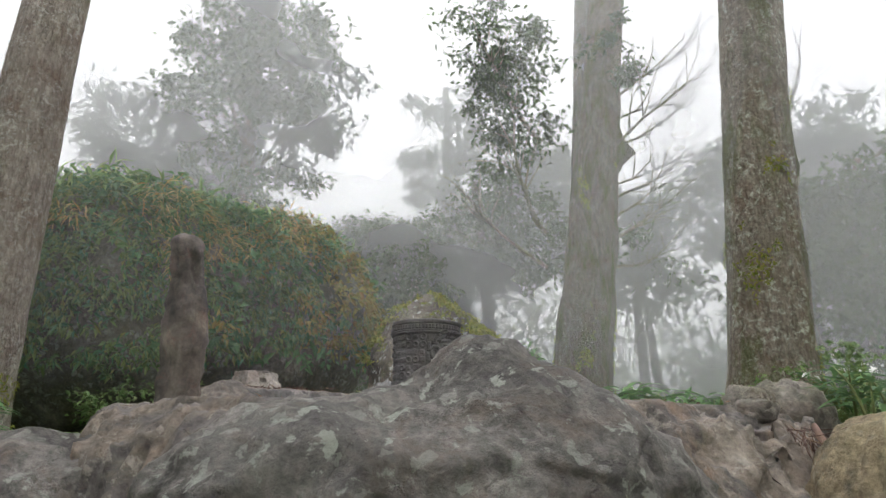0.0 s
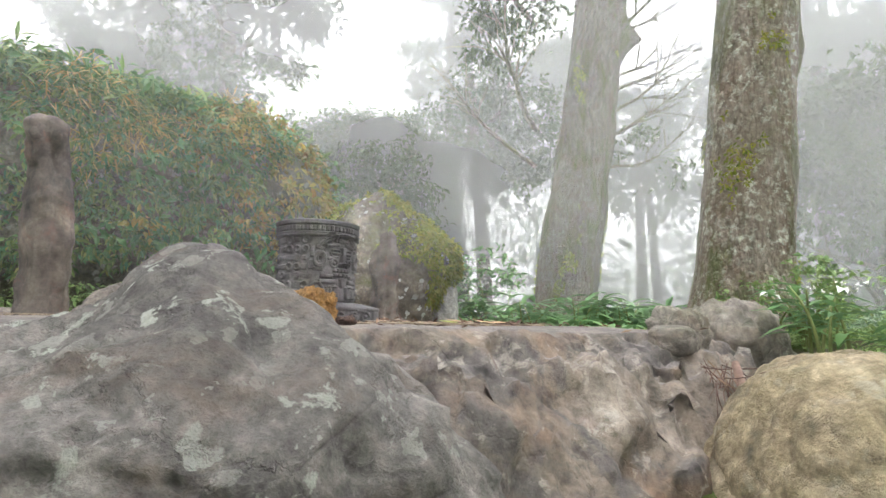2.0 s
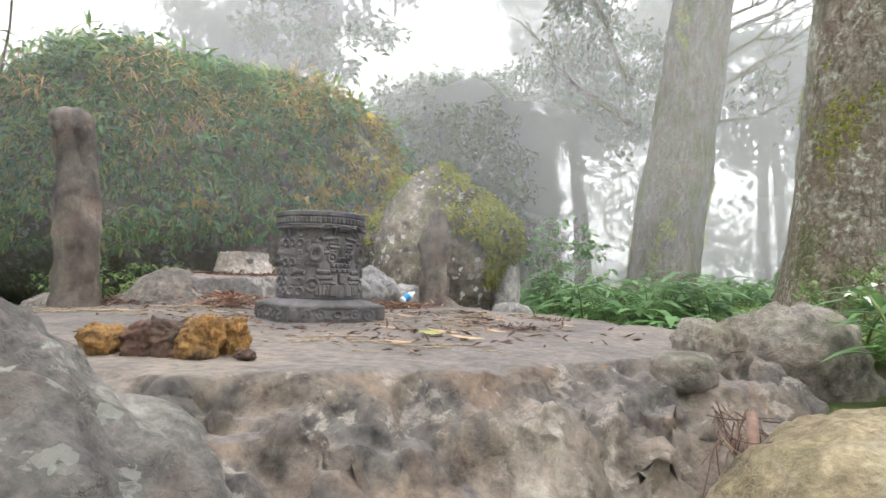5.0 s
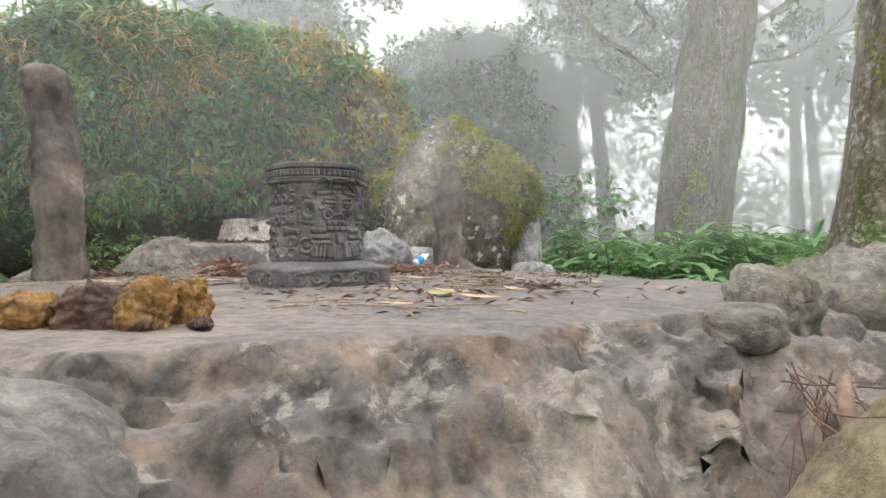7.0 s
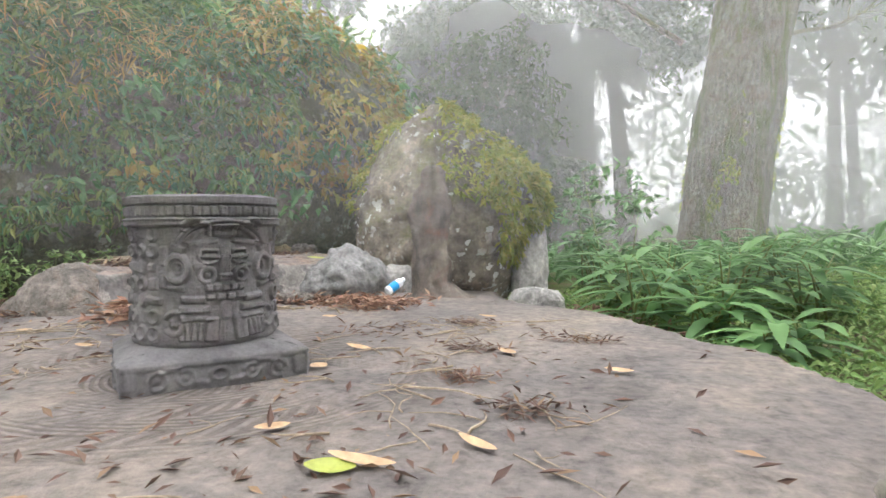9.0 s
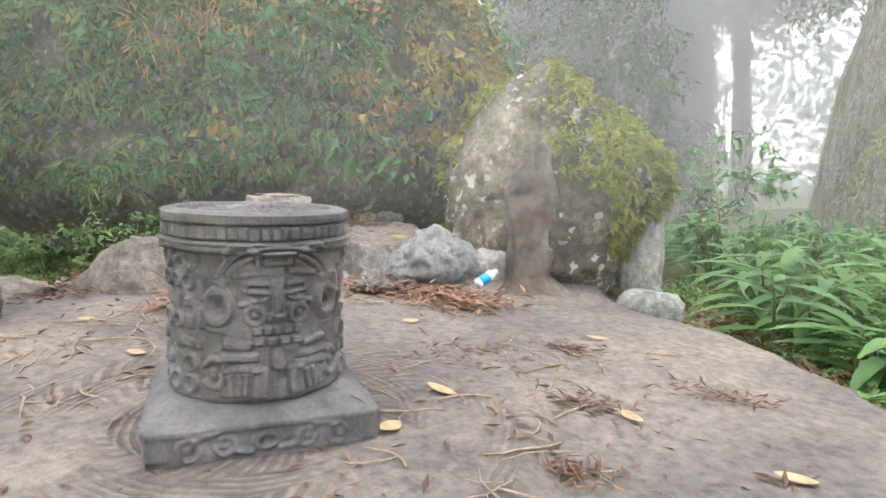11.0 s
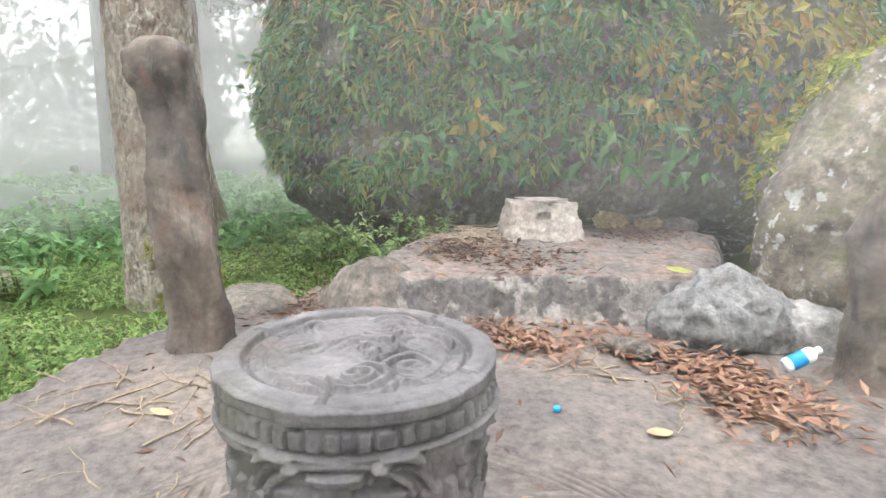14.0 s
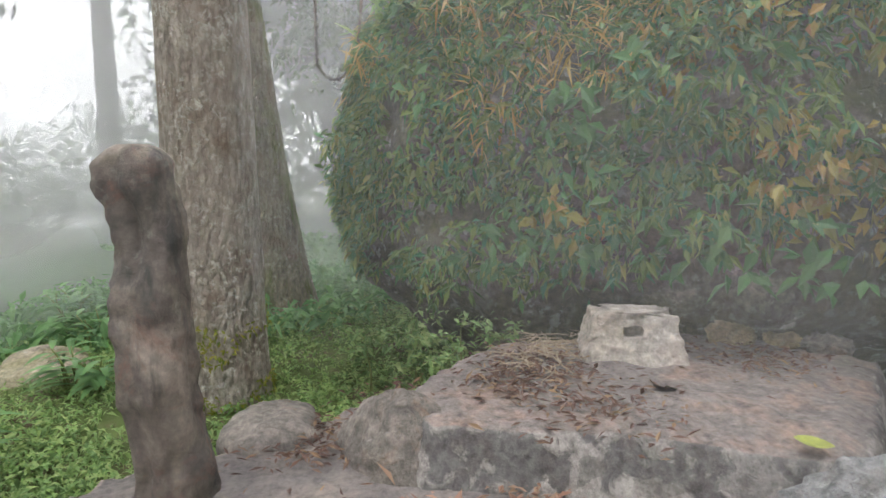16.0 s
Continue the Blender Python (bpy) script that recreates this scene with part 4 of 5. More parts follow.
        for a in range(side_n - 1):
            for b in range(6):
                k0 = s0 + a * 7 + b
                bf.append((k0, k0 + 7, k0 + 8, k0 + 1))
    bm = bmesh.new()
    bvs = [bm.verts.new(v) for v in bv]
    for q in bf:
        bm.faces.new([bvs[i] for i in q])
    bmesh.ops.remove_doubles(bm, verts=bm.verts, dist=0.0012)
    o = part("altar_base", bm, DRUM, top, smooth=True)
    tagged(o, "square carved plinth with scrolls")


altar()


# ---- stone chest on the slab ----
def chest():
    top = empty("stone_chest", -2.74, 9.2, 1.99, "pale crumbling stone block with a small square hole", "stone block", rz=60)
    mat = rock_material("chest_stone", (0.3, 0.26, 0.22), (0.42, 0.37, 0.32), (0.52, 0.48, 0.43), stain=(0.36, 0.24, 0.18), stain_amount=0.5, lichen_amount=0.2, relief=0.7)
    bm = bmesh.new()
    # a block with sloping sides, built of rings so that the hole is cut into its front
    us = [-0.36, -0.3, -0.2, -0.12, -0.085, 0.055, 0.12, 0.2, 0.3, 0.36]
    vs = [-0.04, 0.05, 0.12, 0.18, 0.245, 0.29, 0.335]
    grid = {}
    for i, u in enumerate(us):
        for j, v in enumerate(vs):
            sx = 1 - 0.2 * v / 0.33
            y = -0.2 + 0.12 * v / 0.33 + 0.02 * fractal((u, v, 0), 5, 3, 2.0)
            grid[i, j] = bm.verts.new((u * sx, y, v + 0.012 * fractal((u, v, 1), 5, 3, 3.0)))
    for i in range(len(us) - 1):
        for j in range(len(vs) - 1):
            if not (i in (4,) and j == 3):
                bm.faces.new((grid[i, j], grid[i + 1, j], grid[i + 1, j + 1], grid[i, j + 1]))
    hole = [grid[4, 3], grid[5, 3], grid[5, 4], grid[4, 4]]
    deep = [bm.verts.new(v.co + Vector((0, 0.16, 0))) for v in hole]
    for a in range(4):
        bm.faces.new((hole[a], hole[(a + 1) % 4], deep[(a + 1) % 4], deep[a]))
    bm.faces.new(deep)
    back = {}
    for i, u in enumerate(us):
        for j, v in enumerate(vs):
            back[i, j] = bm.verts.new((u * (1 - 0.2 * v / 0.33), 0.22 - 0.05 * v / 0.33, v))
    for i in range(len(us) - 1):
        for j in range(len(vs) - 1):
            bm.faces.new((back[i, j], back[i, j + 1], back[i + 1, j + 1], back[i + 1, j]))
        bm.faces.new((grid[i, 6], grid[i + 1, 6], back[i + 1, 6], back[i, 6]))
    for j in range(len(vs) - 1):
        bm.faces.new((grid[0, j], grid[0, j + 1], back[0, j + 1], back[0, j]))
        bm.faces.new((grid[9, j], back[9, j], back[9, j + 1], grid[9, j + 1]))
    bmesh.ops.recalc_face_normals(bm, faces=bm.faces)
    bmesh.ops.subdivide_edges(bm, edges=bm.edges, cuts=3, use_grid_fill=True)
    bm.normal_update()
    for v in bm.verts:
        v.co += v.normal * (0.035 * fractal(v.co, 5, 4, 6.0) + 0.012 * fractal(v.co, 18, 3, 2.0)) - Vector((0, 0, 0.05 * max(0, abs(v.co.x) - 0.2) * (v.co.z > 0.2)))
    part("body", bm, mat, top, smooth=True)
    bm = bmesh.new()
    bmesh.ops.create_cube(bm, size=1)
    bmesh.ops.subdivide_edges(bm, edges=bm.edges, cuts=6, use_grid_fill=True)
    for v in bm.verts:
        v.co = Vector((v.co.x * 0.36, v.co.y * 0.23, v.co.z * 0.035)) * (1 + 0.5 * fractal(v.co, 2.2, 4, 4.0))
    o = part("capstone", bm, mat, top, smooth=True)
    o.location = (0, 0.04, 0.335)


chest()

# ---- loose stones ----
def loose_stone(x, y, z, size, material, seed, label, turn=0, category="stone", group=""):
    ob = rock("stone", (x, y, z), size, material, seed, 0.27, 2.9, 5, turn, facets=0.9)
    return tagged(ob, label, category, group)


ORANGE = rock_material("orange_stone", (0.22, 0.11, 0.035), (0.37, 0.21, 0.075), (0.46, 0.3, 0.14), stain=(0.05, 0.042, 0.038), stain_amount=0.85, lichen_amount=0.0, relief=0.6, scale=2)
BURNT = rock_material("burnt_stone", (0.06, 0.045, 0.04), (0.15, 0.095, 0.07), (0.26, 0.17, 0.12), stain=(0.24, 0.11, 0.06), lichen_amount=0.1, relief=0.6, scale=2)
for x, y, sz, mt, sd, lb in ((0.31, 3.72, (0.085, 0.08, 0.1), ORANGE, 31, "bright orange lump of stone by the fire place"), (0.12, 3.76, (0.17, 0.09, 0.085), BURNT, 32, "dark scorched stone of the fire place"),
                             (-0.1, 3.68, (0.09, 0.07, 0.065), ORANGE, 33, "small orange stone at the platform's edge"), (0.37, 3.87, (0.06, 0.06, 0.09), ORANGE, 34, "upright orange and black stone of the fire place"),
                             (0.5, 3.74, (0.06, 0.03, 0.02), BURNT, 35, "charred black chip lying on the rock"), (0.02, 3.95, (0.1, 0.07, 0.06), BURNT, 36, "dark scorched stone of the fire place")):
    loose_stone(x, y, floor_z(x, y) + sz[2] * 0.65, sz, mt, sd, lb, sd * 40, group="fire place stones")
loose_stone(-2.72, 10.18, 2.05, (0.17, 0.11, 0.09), YELLOWROCK, 41, "flat buff stone lying on the raised slab", 30)
loose_stone(-2.48, 10.45, 2.04, (0.14, 0.09, 0.07), YELLOWROCK, 42, "rounded yellowish stone lying on the raised slab", 10)
loose_stone(-2.25, 10.6, 2.03, (0.16, 0.12, 0.09), LEDGE, 43, "brown stone lying at the slab's back", 60)
loose_stone(-1.0, 8.15, 1.73, (0.17, 0.1, 0.05), LEDGE, 44, "flat grey stone in the leaf litter", 20)


# ---- trees ----
def limb(rng, start, direction, length, radius, wiggle=0.18, steps=9, rise=0.0):
    p, d = Vector(start), Vector(direction).normalized()
    path, radii = [p.copy()], [radius]
    for i in range(steps):
        d = (d + Vector((rng.uniform(-1, 1), rng.uniform(-1, 1), rng.uniform(-1, 1) + rise)) * wiggle).normalized()
        p = p + d * length / steps
        path.append(p.copy())
        radii.append(radius * (1 - 0.85 * (i + 1) / steps))
    return path, radii


def big_trunk(name, base, top, r_base, r_top, material, label, seed, flare=0.35, lobes=0.08, sides=40, steps=60, burl=None):
    """A tree with a fluted, root-flared trunk; returns the tree for its limbs and crown."""
    tree = empty(name, base[0], base[1], base[2], label, "tree")
    bm = bmesh.new()
    rings = []
    lean = Vector(top) - Vector(base)
    for i in range(steps + 1):
        t = i / steps
        c = lean * t + Vector((0.12 * fractal((t * 2, seed, 0), 1, 2), 0.12 * fractal((0, t * 2, seed), 1, 2), 0)) * min(1, 3 * t) * r_base
        r = r_base + (r_top - r_base) * t ** 0.8 + r_base * flare * math.exp(-t * lean.z / 0.7)
        ring = []
        for k in range(sides):
            a = 2 * math.pi * k / sides
            q = (math.cos(a), math.sin(a), c.z * 0.25)
            g = 1 + lobes * (fractal(q, 1.4, 3, seed) + 0.5 * math.exp(-c.z / 1.2) * math.sin(5 * a + seed)) + 0.03 * fractal((q[0] * 3, q[1] * 3, c.z * 1.5), 2, 4, seed)
            rr = r * g
            if burl:
                rr += burl[2] * math.exp(-((c.z - burl[0]) / 0.35) ** 2) * max(0, math.cos(a - burl[1])) ** 6
            ring.append(bm.verts.new((c.x + rr * math.cos(a), c.y + rr * math.sin(a), c.z - (0.4 if i == 0 else 0))))
        rings.append(ring)
    for a, b in zip(rings, rings[1:]):
        for k in range(sides):
            bm.faces.new((a[k], a[(k + 1) % sides], b[(k + 1) % sides], b[k]))
    bm.faces.new(rings[-1])
    part("trunk", bm, material, tree, smooth=True)
    return tree


def crown(tree, rng, centre, spread, clumps, per_clump, leaf, material, name="crown", clump=0.9):
    """Foliage in uneven clumps with gaps between."""
    pts = []
    for _ in range(clumps):
        v = Vector((rng.gauss(0, 1), rng.gauss(0, 1), rng.gauss(0, 1)))
        v = v.normalized() * rng.random() ** 0.45
        c = Vector(centre) + Vector((v.x * spread[0], v.y * spread[1], v.z * spread[2]))
        r = clump * rng.uniform(0.5, 1.2)
        for _ in range(per_clump):
            pts.append(c + Vector((rng.gauss(0, 0.42), rng.gauss(0, 0.42), rng.gauss(0, 0.3))) * r)
    pts = np.array(pts)
    g = np.random.default_rng(int(rng.random() * 1e6))
    L = leaf * (0.6 + 0.8 * g.random(len(pts)))
    return leaves(name, pts, g.normal(size=pts.shape) + [0, 0, 0.8], g.normal(size=pts.shape) + [0, 0, -0.5], L, L * 0.42, material, tree)


def branches(tree, rng, starts, material, twigs=3, name="limb"):
    """Limbs with side twigs; each limb is one part. starts: place, way, length, radius."""
    ends = []
    for st, way, length, radius in starts:
        bm = bmesh.new()
        path, radii = limb(rng, st, way, length, radius, 0.2, 9, 0.15)
        tube(bm, path, radii, 7)
        for i in range(twigs):
            k = rng.randrange(3, 9)
            d = (path[k] - path[k - 1]).normalized() + Vector((rng.uniform(-1, 1), rng.uniform(-1, 1), rng.uniform(-0.3, 0.8)))
            p2, r2 = limb(rng, path[k], d, length * rng.uniform(0.25, 0.5), radii[k] * 0.6, 0.25, 6, 0.1)
            tube(bm, p2, r2, 5)
            ends.append(p2[-1])
            for _ in range(2):
                kk = rng.randrange(2, 6)
                p3, r3 = limb(rng, p2[kk], d + Vector((rng.uniform(-1, 1), rng.uniform(-1, 1), rng.uniform(-0.5, 0.5))), length * 0.2, max(r2[kk] * 0.6, 0.006), 0.3, 5)
                tube(bm, p3, r3, 4)
        part(name, bm, material, tree, smooth=True)
        ends.append(path[-1])
    return ends


rng = random.Random(12)
# beside the standing stone
big_trunk("tree", (-5.0, 6.55, 1.15), (-4.75, 6.5, 15), 0.4, 0.3, BARK_C, "tall straight tree with grey flaking bark", 2.0, 0.12, 0.05)
t = big_trunk("tree", (-8.3, 7.7, 1.1), (-8.9, 6.4, 13), 0.35, 0.22, BARK_A, "leaning mossy tree with a spread root foot", 4.0, 0.6, 0.08)
# lichened tree on the bank
t = big_trunk("tree", (4.12, 7.85, 1.45), (5.6, 8.0, 17), 0.52, 0.34, BARK_B, "thick old tree with lichen and moss on fissured bark", 7.0, 0.25, 0.12, burl=(3.6, 0.2, 0.12))
# twin-trunked giant in the thin fog
t = big_trunk("tree", (3.55, 16.6, 1.3), (6.4, 17.2, 22), 0.82, 0.42, BARK_A, "huge ridged tree with bare side branches and leaf clumps", 9.0, 0.15, 0.22, burl=(8.3, 0.0, 0.5))
ends = branches(t, rng, [((0.7, 0.1, 5.2), (1.6, 0.2, 0.5), 4.6, 0.06), ((0.7, 0.2, 6.2), (1.5, 0.2, 0.9), 5.0, 0.06), ((0.9, 0.2, 6.9), (1.6, 0.1, 0.25), 4.0, 0.05), ((0.8, 0.2, 7.6), (1.3, -0.2, 1.0), 5.0, 0.06), ((-0.6, 0, 5.6), (-1.4, 0, 1.5), 4.2, 0.08), ((-0.6, 0, 4.6), (-1.6, 0.2, 1.1), 4.6, 0.06),
                         ((-0.6, 0, 8.5), (-1.4, -0.3, 0.7), 3.6, 0.09), ((0.9, 0.2, 9.5), (1.2, 0.1, 0.8), 4.8, 0.06),
                         ((0.7, 0.1, 4.6), (1.7, 0.2, 0.2), 4.4, 0.05), ((0.8, 0.1, 5.7), (1.6, -0.3, 0.7), 4.8, 0.05), ((0.9, 0.1, 8.2), (1.6, 0.3, 0.5), 4.4, 0.05), ((1.0, 0.1, 8.9), (1.5, -0.2, 0.7), 4.4, 0.05)], BARK_A, 14)
crown(t, rng, (-1.9, -0.5, 10.2), (2.0, 1.2, 3.0), 34, 110, 0.22, CANOPY, clump=0.75)
crown(t, rng, (1.8, -0.3, 11.5), (0.8, 1.0, 1.6), 9, 100, 0.2, CANOPY, clump=0.6)
t = big_trunk("tree", (3.75, 17.8, 1.3), (5.35, 17.8, 22), 0.36, 0.24, BARK_A, "slender trunk standing close behind the giant tree", 5.0, 0.1, 0.08, sides=20, steps=30)


def fog_tree(x, y, height, radius, spread, clumps, label, seed, first=0.45, material=BARK_FAR, leaf=0.36, per=110):
    """A tree deep in the fog: trunk, limbs and a loose crown."""
    r = random.Random(seed)
    z = float(ground_height(x, y)) - 0.1
    tree = big_trunk("fog_tree", (x, y, z), (x + r.uniform(-0.8, 0.8), y, z + height), radius, radius * 0.45, material, label, seed, 0.2, 0.06, 14, 18)
    st = []
    for i in range(7):
        h = height * (first + (0.95 - first) * i / 7)
        a = r.uniform(0, 2 * math.pi)
        st.append(((0, 0, h), (math.cos(a), math.sin(a), 0.7), spread[0] * r.uniform(0.7, 1.1), radius * 0.3))
    ends = branches(tree, r, st, material, 3)
    crown(tree, r, (0, 0, height * (first + 1) / 2 + 0.3), spread, clumps, per, leaf, CANOPY, clump=1.1)
    return tree


fog_tree(-7.6, 22.0, 19, 0.42, (3.8, 3.2, 5.8), 90, "tall fog-veiled tree with a loose grey-green crown", 41, 0.4)
fog_tree(-12.5, 24.0, 14, 0.4, (4.2, 3.5, 4.8), 100, "broad pale tree dissolving in the fog", 42, 0.35)
fog_tree(2.0, 22.5, 9.4, 0.3, (2.8, 2.2, 2.6), 75, "small-leaved tree behind the giant trunk in fog", 43, 0.45, leaf=0.24)
fog_tree(8.2, 25.0, 9.0, 0.24, (3.4, 2.5, 2.8), 14, "thin forked tree half lost in fog", 44, 0.45)
fog_tree(15.5, 25.0, 15, 0.4, (4.6, 4.0, 4.8), 120, "big layered tree pale in the fog", 45, 0.3)
fog_tree(19.0, 20.0, 9, 0.4, (4.5, 4.0, 3.2), 60, "dark bushy tree in the fog", 46, 0.15)
fog_tree(0.4, 33.0, 20, 0.4, (3.2, 3.0, 4.5), 34, "pale tree crown hanging in thick fog", 47, 0.55)
fog_tree(-22, 4.5, 15, 0.42, (4, 4, 4), 40, "tall bare-trunked tree fading into fog", 48, 0.6)
fog_tree(-26, 9.5, 14, 0.4, (4, 4, 4), 50, "tree fading into white fog", 49, 0.5)
fog_tree(-19, -1.0, 12, 0.5, (4, 4, 3.5), 40, "leaning tree grey in the fog", 50, 0.45)
fog_tree(-15, 2.2, 13, 0.36, (3.5, 3.5, 3.5), 40, "tree with a leaning trunk in the fog", 53, 0.5)
fog_tree(-17.5, 8.0, 15, 0.3, (3.5, 3.5, 4.5), 60, "slim tree pale in the fog", 54, 0.45)
fog_tree(-20, 11.5, 12, 0.3, (4.5, 4, 4.5), 80, "bushy tree dissolving in fog", 55, 0.2)
fog_tree(-4.9, 23.5, 7.4, 0.12, (0.5, 0.5, 0.9), 10, "slim stem with a tufted top in fog", 52, 0.8)


# woods all round, at the edge of sight: uneven crowns with gaps
g = np.random.default_rng(5)
pts = []
for i in range(210):
    a, rr = g.random() * 2 * math.pi, 24 + 21 * g.random()
    x, y = rr * math.cos(a), 7.3 + rr * math.sin(a)
    h = 2.0 + 7 * g.random() ** 2
    for _ in range(int(5 + h)):
        c = np.array([x, y, 1.0]) + g.normal(size=3) * [1.8, 1.8, 0] + [0, 0, h * g.random() ** 0.8]
        pts.append(c + g.normal(size=(52, 3)) * [0.95, 0.95, 0.65])
pts = np.concatenate(pts)
L = 0.44 * (0.6 + 0.8 * g.random(len(pts)))
tagged(leaves("far_woods", pts, g.normal(size=pts.shape) + [0, 0, 0.8], g.normal(size=pts.shape) + [0, 0, -0.5], L, L * 0.45, CANOPY), "grey-green woods dissolving in thick fog", "trees", kind="stuff")
fog_tree(13.0, 18.5, 8.5, 0.3, (3.2, 3.0, 3.6), 90, "dense bushy tree in the fog behind the bank", 56, 0.1)
fog_tree(9.5, 27.0, 10.5, 0.22, (3.2, 2.4, 3.2), 20, "slender forked tree faint in the fog", 57, 0.4)
fog_tree(6.6, 31.0, 15, 0.3, (3.0, 3.0, 4.0), 50, "tall faint tree behind the giant trunk", 58, 0.45)


# ---- undergrowth ----
def blades(name, spots, count, length, width, material, label, seed, up=1.0, category="plants", hue_group=""):
    """Low growth over patches of ground: (x, y, radius x, radius y)."""
    g = np.random.default_rng(seed)
    share = np.array([a * b for _, _, a, b in spots])
    share = (share / share.sum() * count).astype(int)
    pts = []
    for (x, y, a, b), n in zip(spots, share):
        r, t = np.sqrt(g.random(n)), g.random(n) * 2 * math.pi
        pts.append(np.stack([x + a * r * np.cos(t), y + b * r * np.sin(t)], 1))
    pts = np.concatenate(pts)
    z = ground_height(pts[:, 0], pts[:, 1])
    p = np.column_stack([pts, z + g.random(len(pts)) * length * 0.9])
    tips = g.normal(size=p.shape) * 0.7 + [0, 0, up]
    nn = g.normal(size=p.shape) * 0.6 + [0, 0, 1.0]
    L = length * (0.5 + g.random(len(p)))
    ob = leaves(name, p, nn, tips, L, L * width, material, droop=0.35)
    return tagged(ob, label, category, kind="stuff")


LEFT = [(-6.0, 4.2, 2.6, 1.6), (-6.5, 7.5, 2.2, 2.4), (-9.5, 5.5, 3.0, 3.0), (-12.5, 8.5, 4.0, 4.0), (-4.3, 7.9, 0.8, 0.7), (-8.0, 1.5, 3.0, 2.0), (-3.9, 4.4, 1.1, 1.4), (-3.7, 5.9, 0.7, 1.0), (-3.9, 7.2, 0.5, 0.7)]
blades("grass", LEFT, 100000, 0.08, 0.3, GRASSLEAF, "low bright green grass and creeping weeds", 61, 0.6)
blades("undergrowth", [(-9, 6.5, 2.4, 3.2), (-13, 7, 4.0, 5.0), (-10, 11.5, 3.0, 2.5), (-12, 1.5, 3.0, 2.5), (-17, 5, 4, 6), (-22, 6, 5, 9)], 34000, 0.3, 0.24, GREENLEAF, "knee-high leafy undergrowth under the trees", 62, 0.7)
RIGHT = [(3.6, 8.5, 1.6, 2.4), (5.5, 6.0, 2.0, 1.6), (5.5, 12, 3.5, 3.0), (2.4, 11.0, 1.5, 1.5), (9.0, 9.0, 3.0, 4.0), (2.1, 8.7, 0.7, 0.9), (1.4, 9.7, 0.6, 0.6), (2.9, 7.2, 0.4, 0.6)]
blades("grass", RIGHT, 34000, 0.1, 0.26, GRASSLEAF, "green weeds on the bank under the trees", 63, 0.7)
blades("undergrowth", [(7, 15, 5, 3), (11, 11, 3, 4), (0.5, 14, 3.0, 1.6), (-9, 17, 5, 3)], 9000, 0.4, 0.2, GREENLEAF, "leafy undergrowth veiled by fog", 64, 0.7)


def ginger(x, y, height, stems, seed, label, z=None, leaf=0.54, arch=0.55):
    """A clump of arching stalks with long paired leaves."""
    r = random.Random(seed)
    z = float(ground_height(x, y)) if z is None else z
    plant = empty("ginger_plant", x, y, z, label, "plant", "ginger plants")
    for _ in range(stems):
        a = r.uniform(0, 2 * math.pi)
        h = height * r.uniform(0.7, 1.1)
        out = Vector((math.cos(a), math.sin(a), 0)) * h * arch * r.uniform(0.3, 1)
        base = Vector((r.uniform(-0.18, 0.18), r.uniform(-0.18, 0.18), -0.03))
        path = [base + out * t * t + Vector((0, 0, h * (t - 0.18 * t * t))) for t in (0, 0.2, 0.4, 0.6, 0.8, 1)]
        bm = bmesh.new()
        tube(bm, path, [0.014, 0.013, 0.012, 0.01, 0.008, 0.004], 6)
        stem = part("stem", bm, STEM, plant, smooth=True)
        bm = bmesh.new()
        n = 7
        for i in range(n):
            t = 0.35 + 0.62 * i / (n - 1)
            k = t * 5
            i0 = min(int(k), 4)
            p = path[i0].lerp(path[i0 + 1], k - i0)
            side = Vector((-math.sin(a), math.cos(a), 0)) * (1 if i % 2 else -1)
            d = (side + out.normalized() * r.uniform(0.1, 0.7) + Vector((0, 0, r.uniform(0.0, 0.5)))).normalized()
            L, W = leaf * r.uniform(0.75, 1.1), leaf * 0.2
            up = d.cross(Vector((0, 0, 1))).cross(d).normalized()
            cross = d.cross(up).normalized()
            rows = []
            for s_, w in ((0, 0.08), (0.25, 0.8), (0.5, 1), (0.75, 0.7), (1, 0.03)):
                c = p + d * L * s_ + up * L * (0.12 * s_ - 0.42 * s_ * s_)
                rows.append([bm.verts.new(c - cross * W / 2 * w + up * 0.12 * W * w), bm.verts.new(c), bm.verts.new(c + cross * W / 2 * w + up * 0.12 * W * w)])
            for u, v in zip(rows, rows[1:]):
                for q in range(2):
                    bm.faces.new((u[q], u[q + 1], v[q + 1], v[q]))
        part("leaf_spray", bm, GREENLEAF, plant, "long pointed green leaves", smooth=True)
    return plant


r = random.Random(77)
for x, y, h, st in ((1.95, 9.1, 0.9, 6), (2.35, 8.45, 0.65, 7), (2.6, 9.6, 1.0, 7), (1.75, 10.3, 0.9, 6), (3.1, 10.4, 1.0, 7), (2.7, 7.75, 0.5, 6), (3.3, 9.2, 0.8, 6), (2.4, 11.4, 1.0, 7), (3.6, 11.6, 1.0, 6), (4.6, 10.6, 0.9, 6), (1.5, 11.6, 1.1, 6)):
    ginger(x, y, h, st, int(x * 100 + y), "lush ginger clump with long green leaves", float(ground_height(x, y)) - 0.12)
for x, y, h, st in ((3.45, 5.05, 0.62, 5), (3.75, 6.0, 0.55, 6), (4.3, 5.3, 0.5, 6), (3.9, 4.6, 0.45, 5), (-3.75, 4.75, 0.6, 7), (-4.6, 4.5, 0.6, 7), (-5.6, 5.4, 0.5, 7), (-3.3, 3.9, 0.5, 7), (-6.4, 4.1, 0.5, 7), (-7.6, 5.2, 0.5, 6), (-8.4, 6.2, 0.6, 7), (-9.2, 4.8, 0.6, 7), (-10.5, 6.0, 0.7, 7)):
    ginger(x, y, h, st, int(abs(x) * 90 + y), "low ginger clump in the green bank", leaf=0.34)


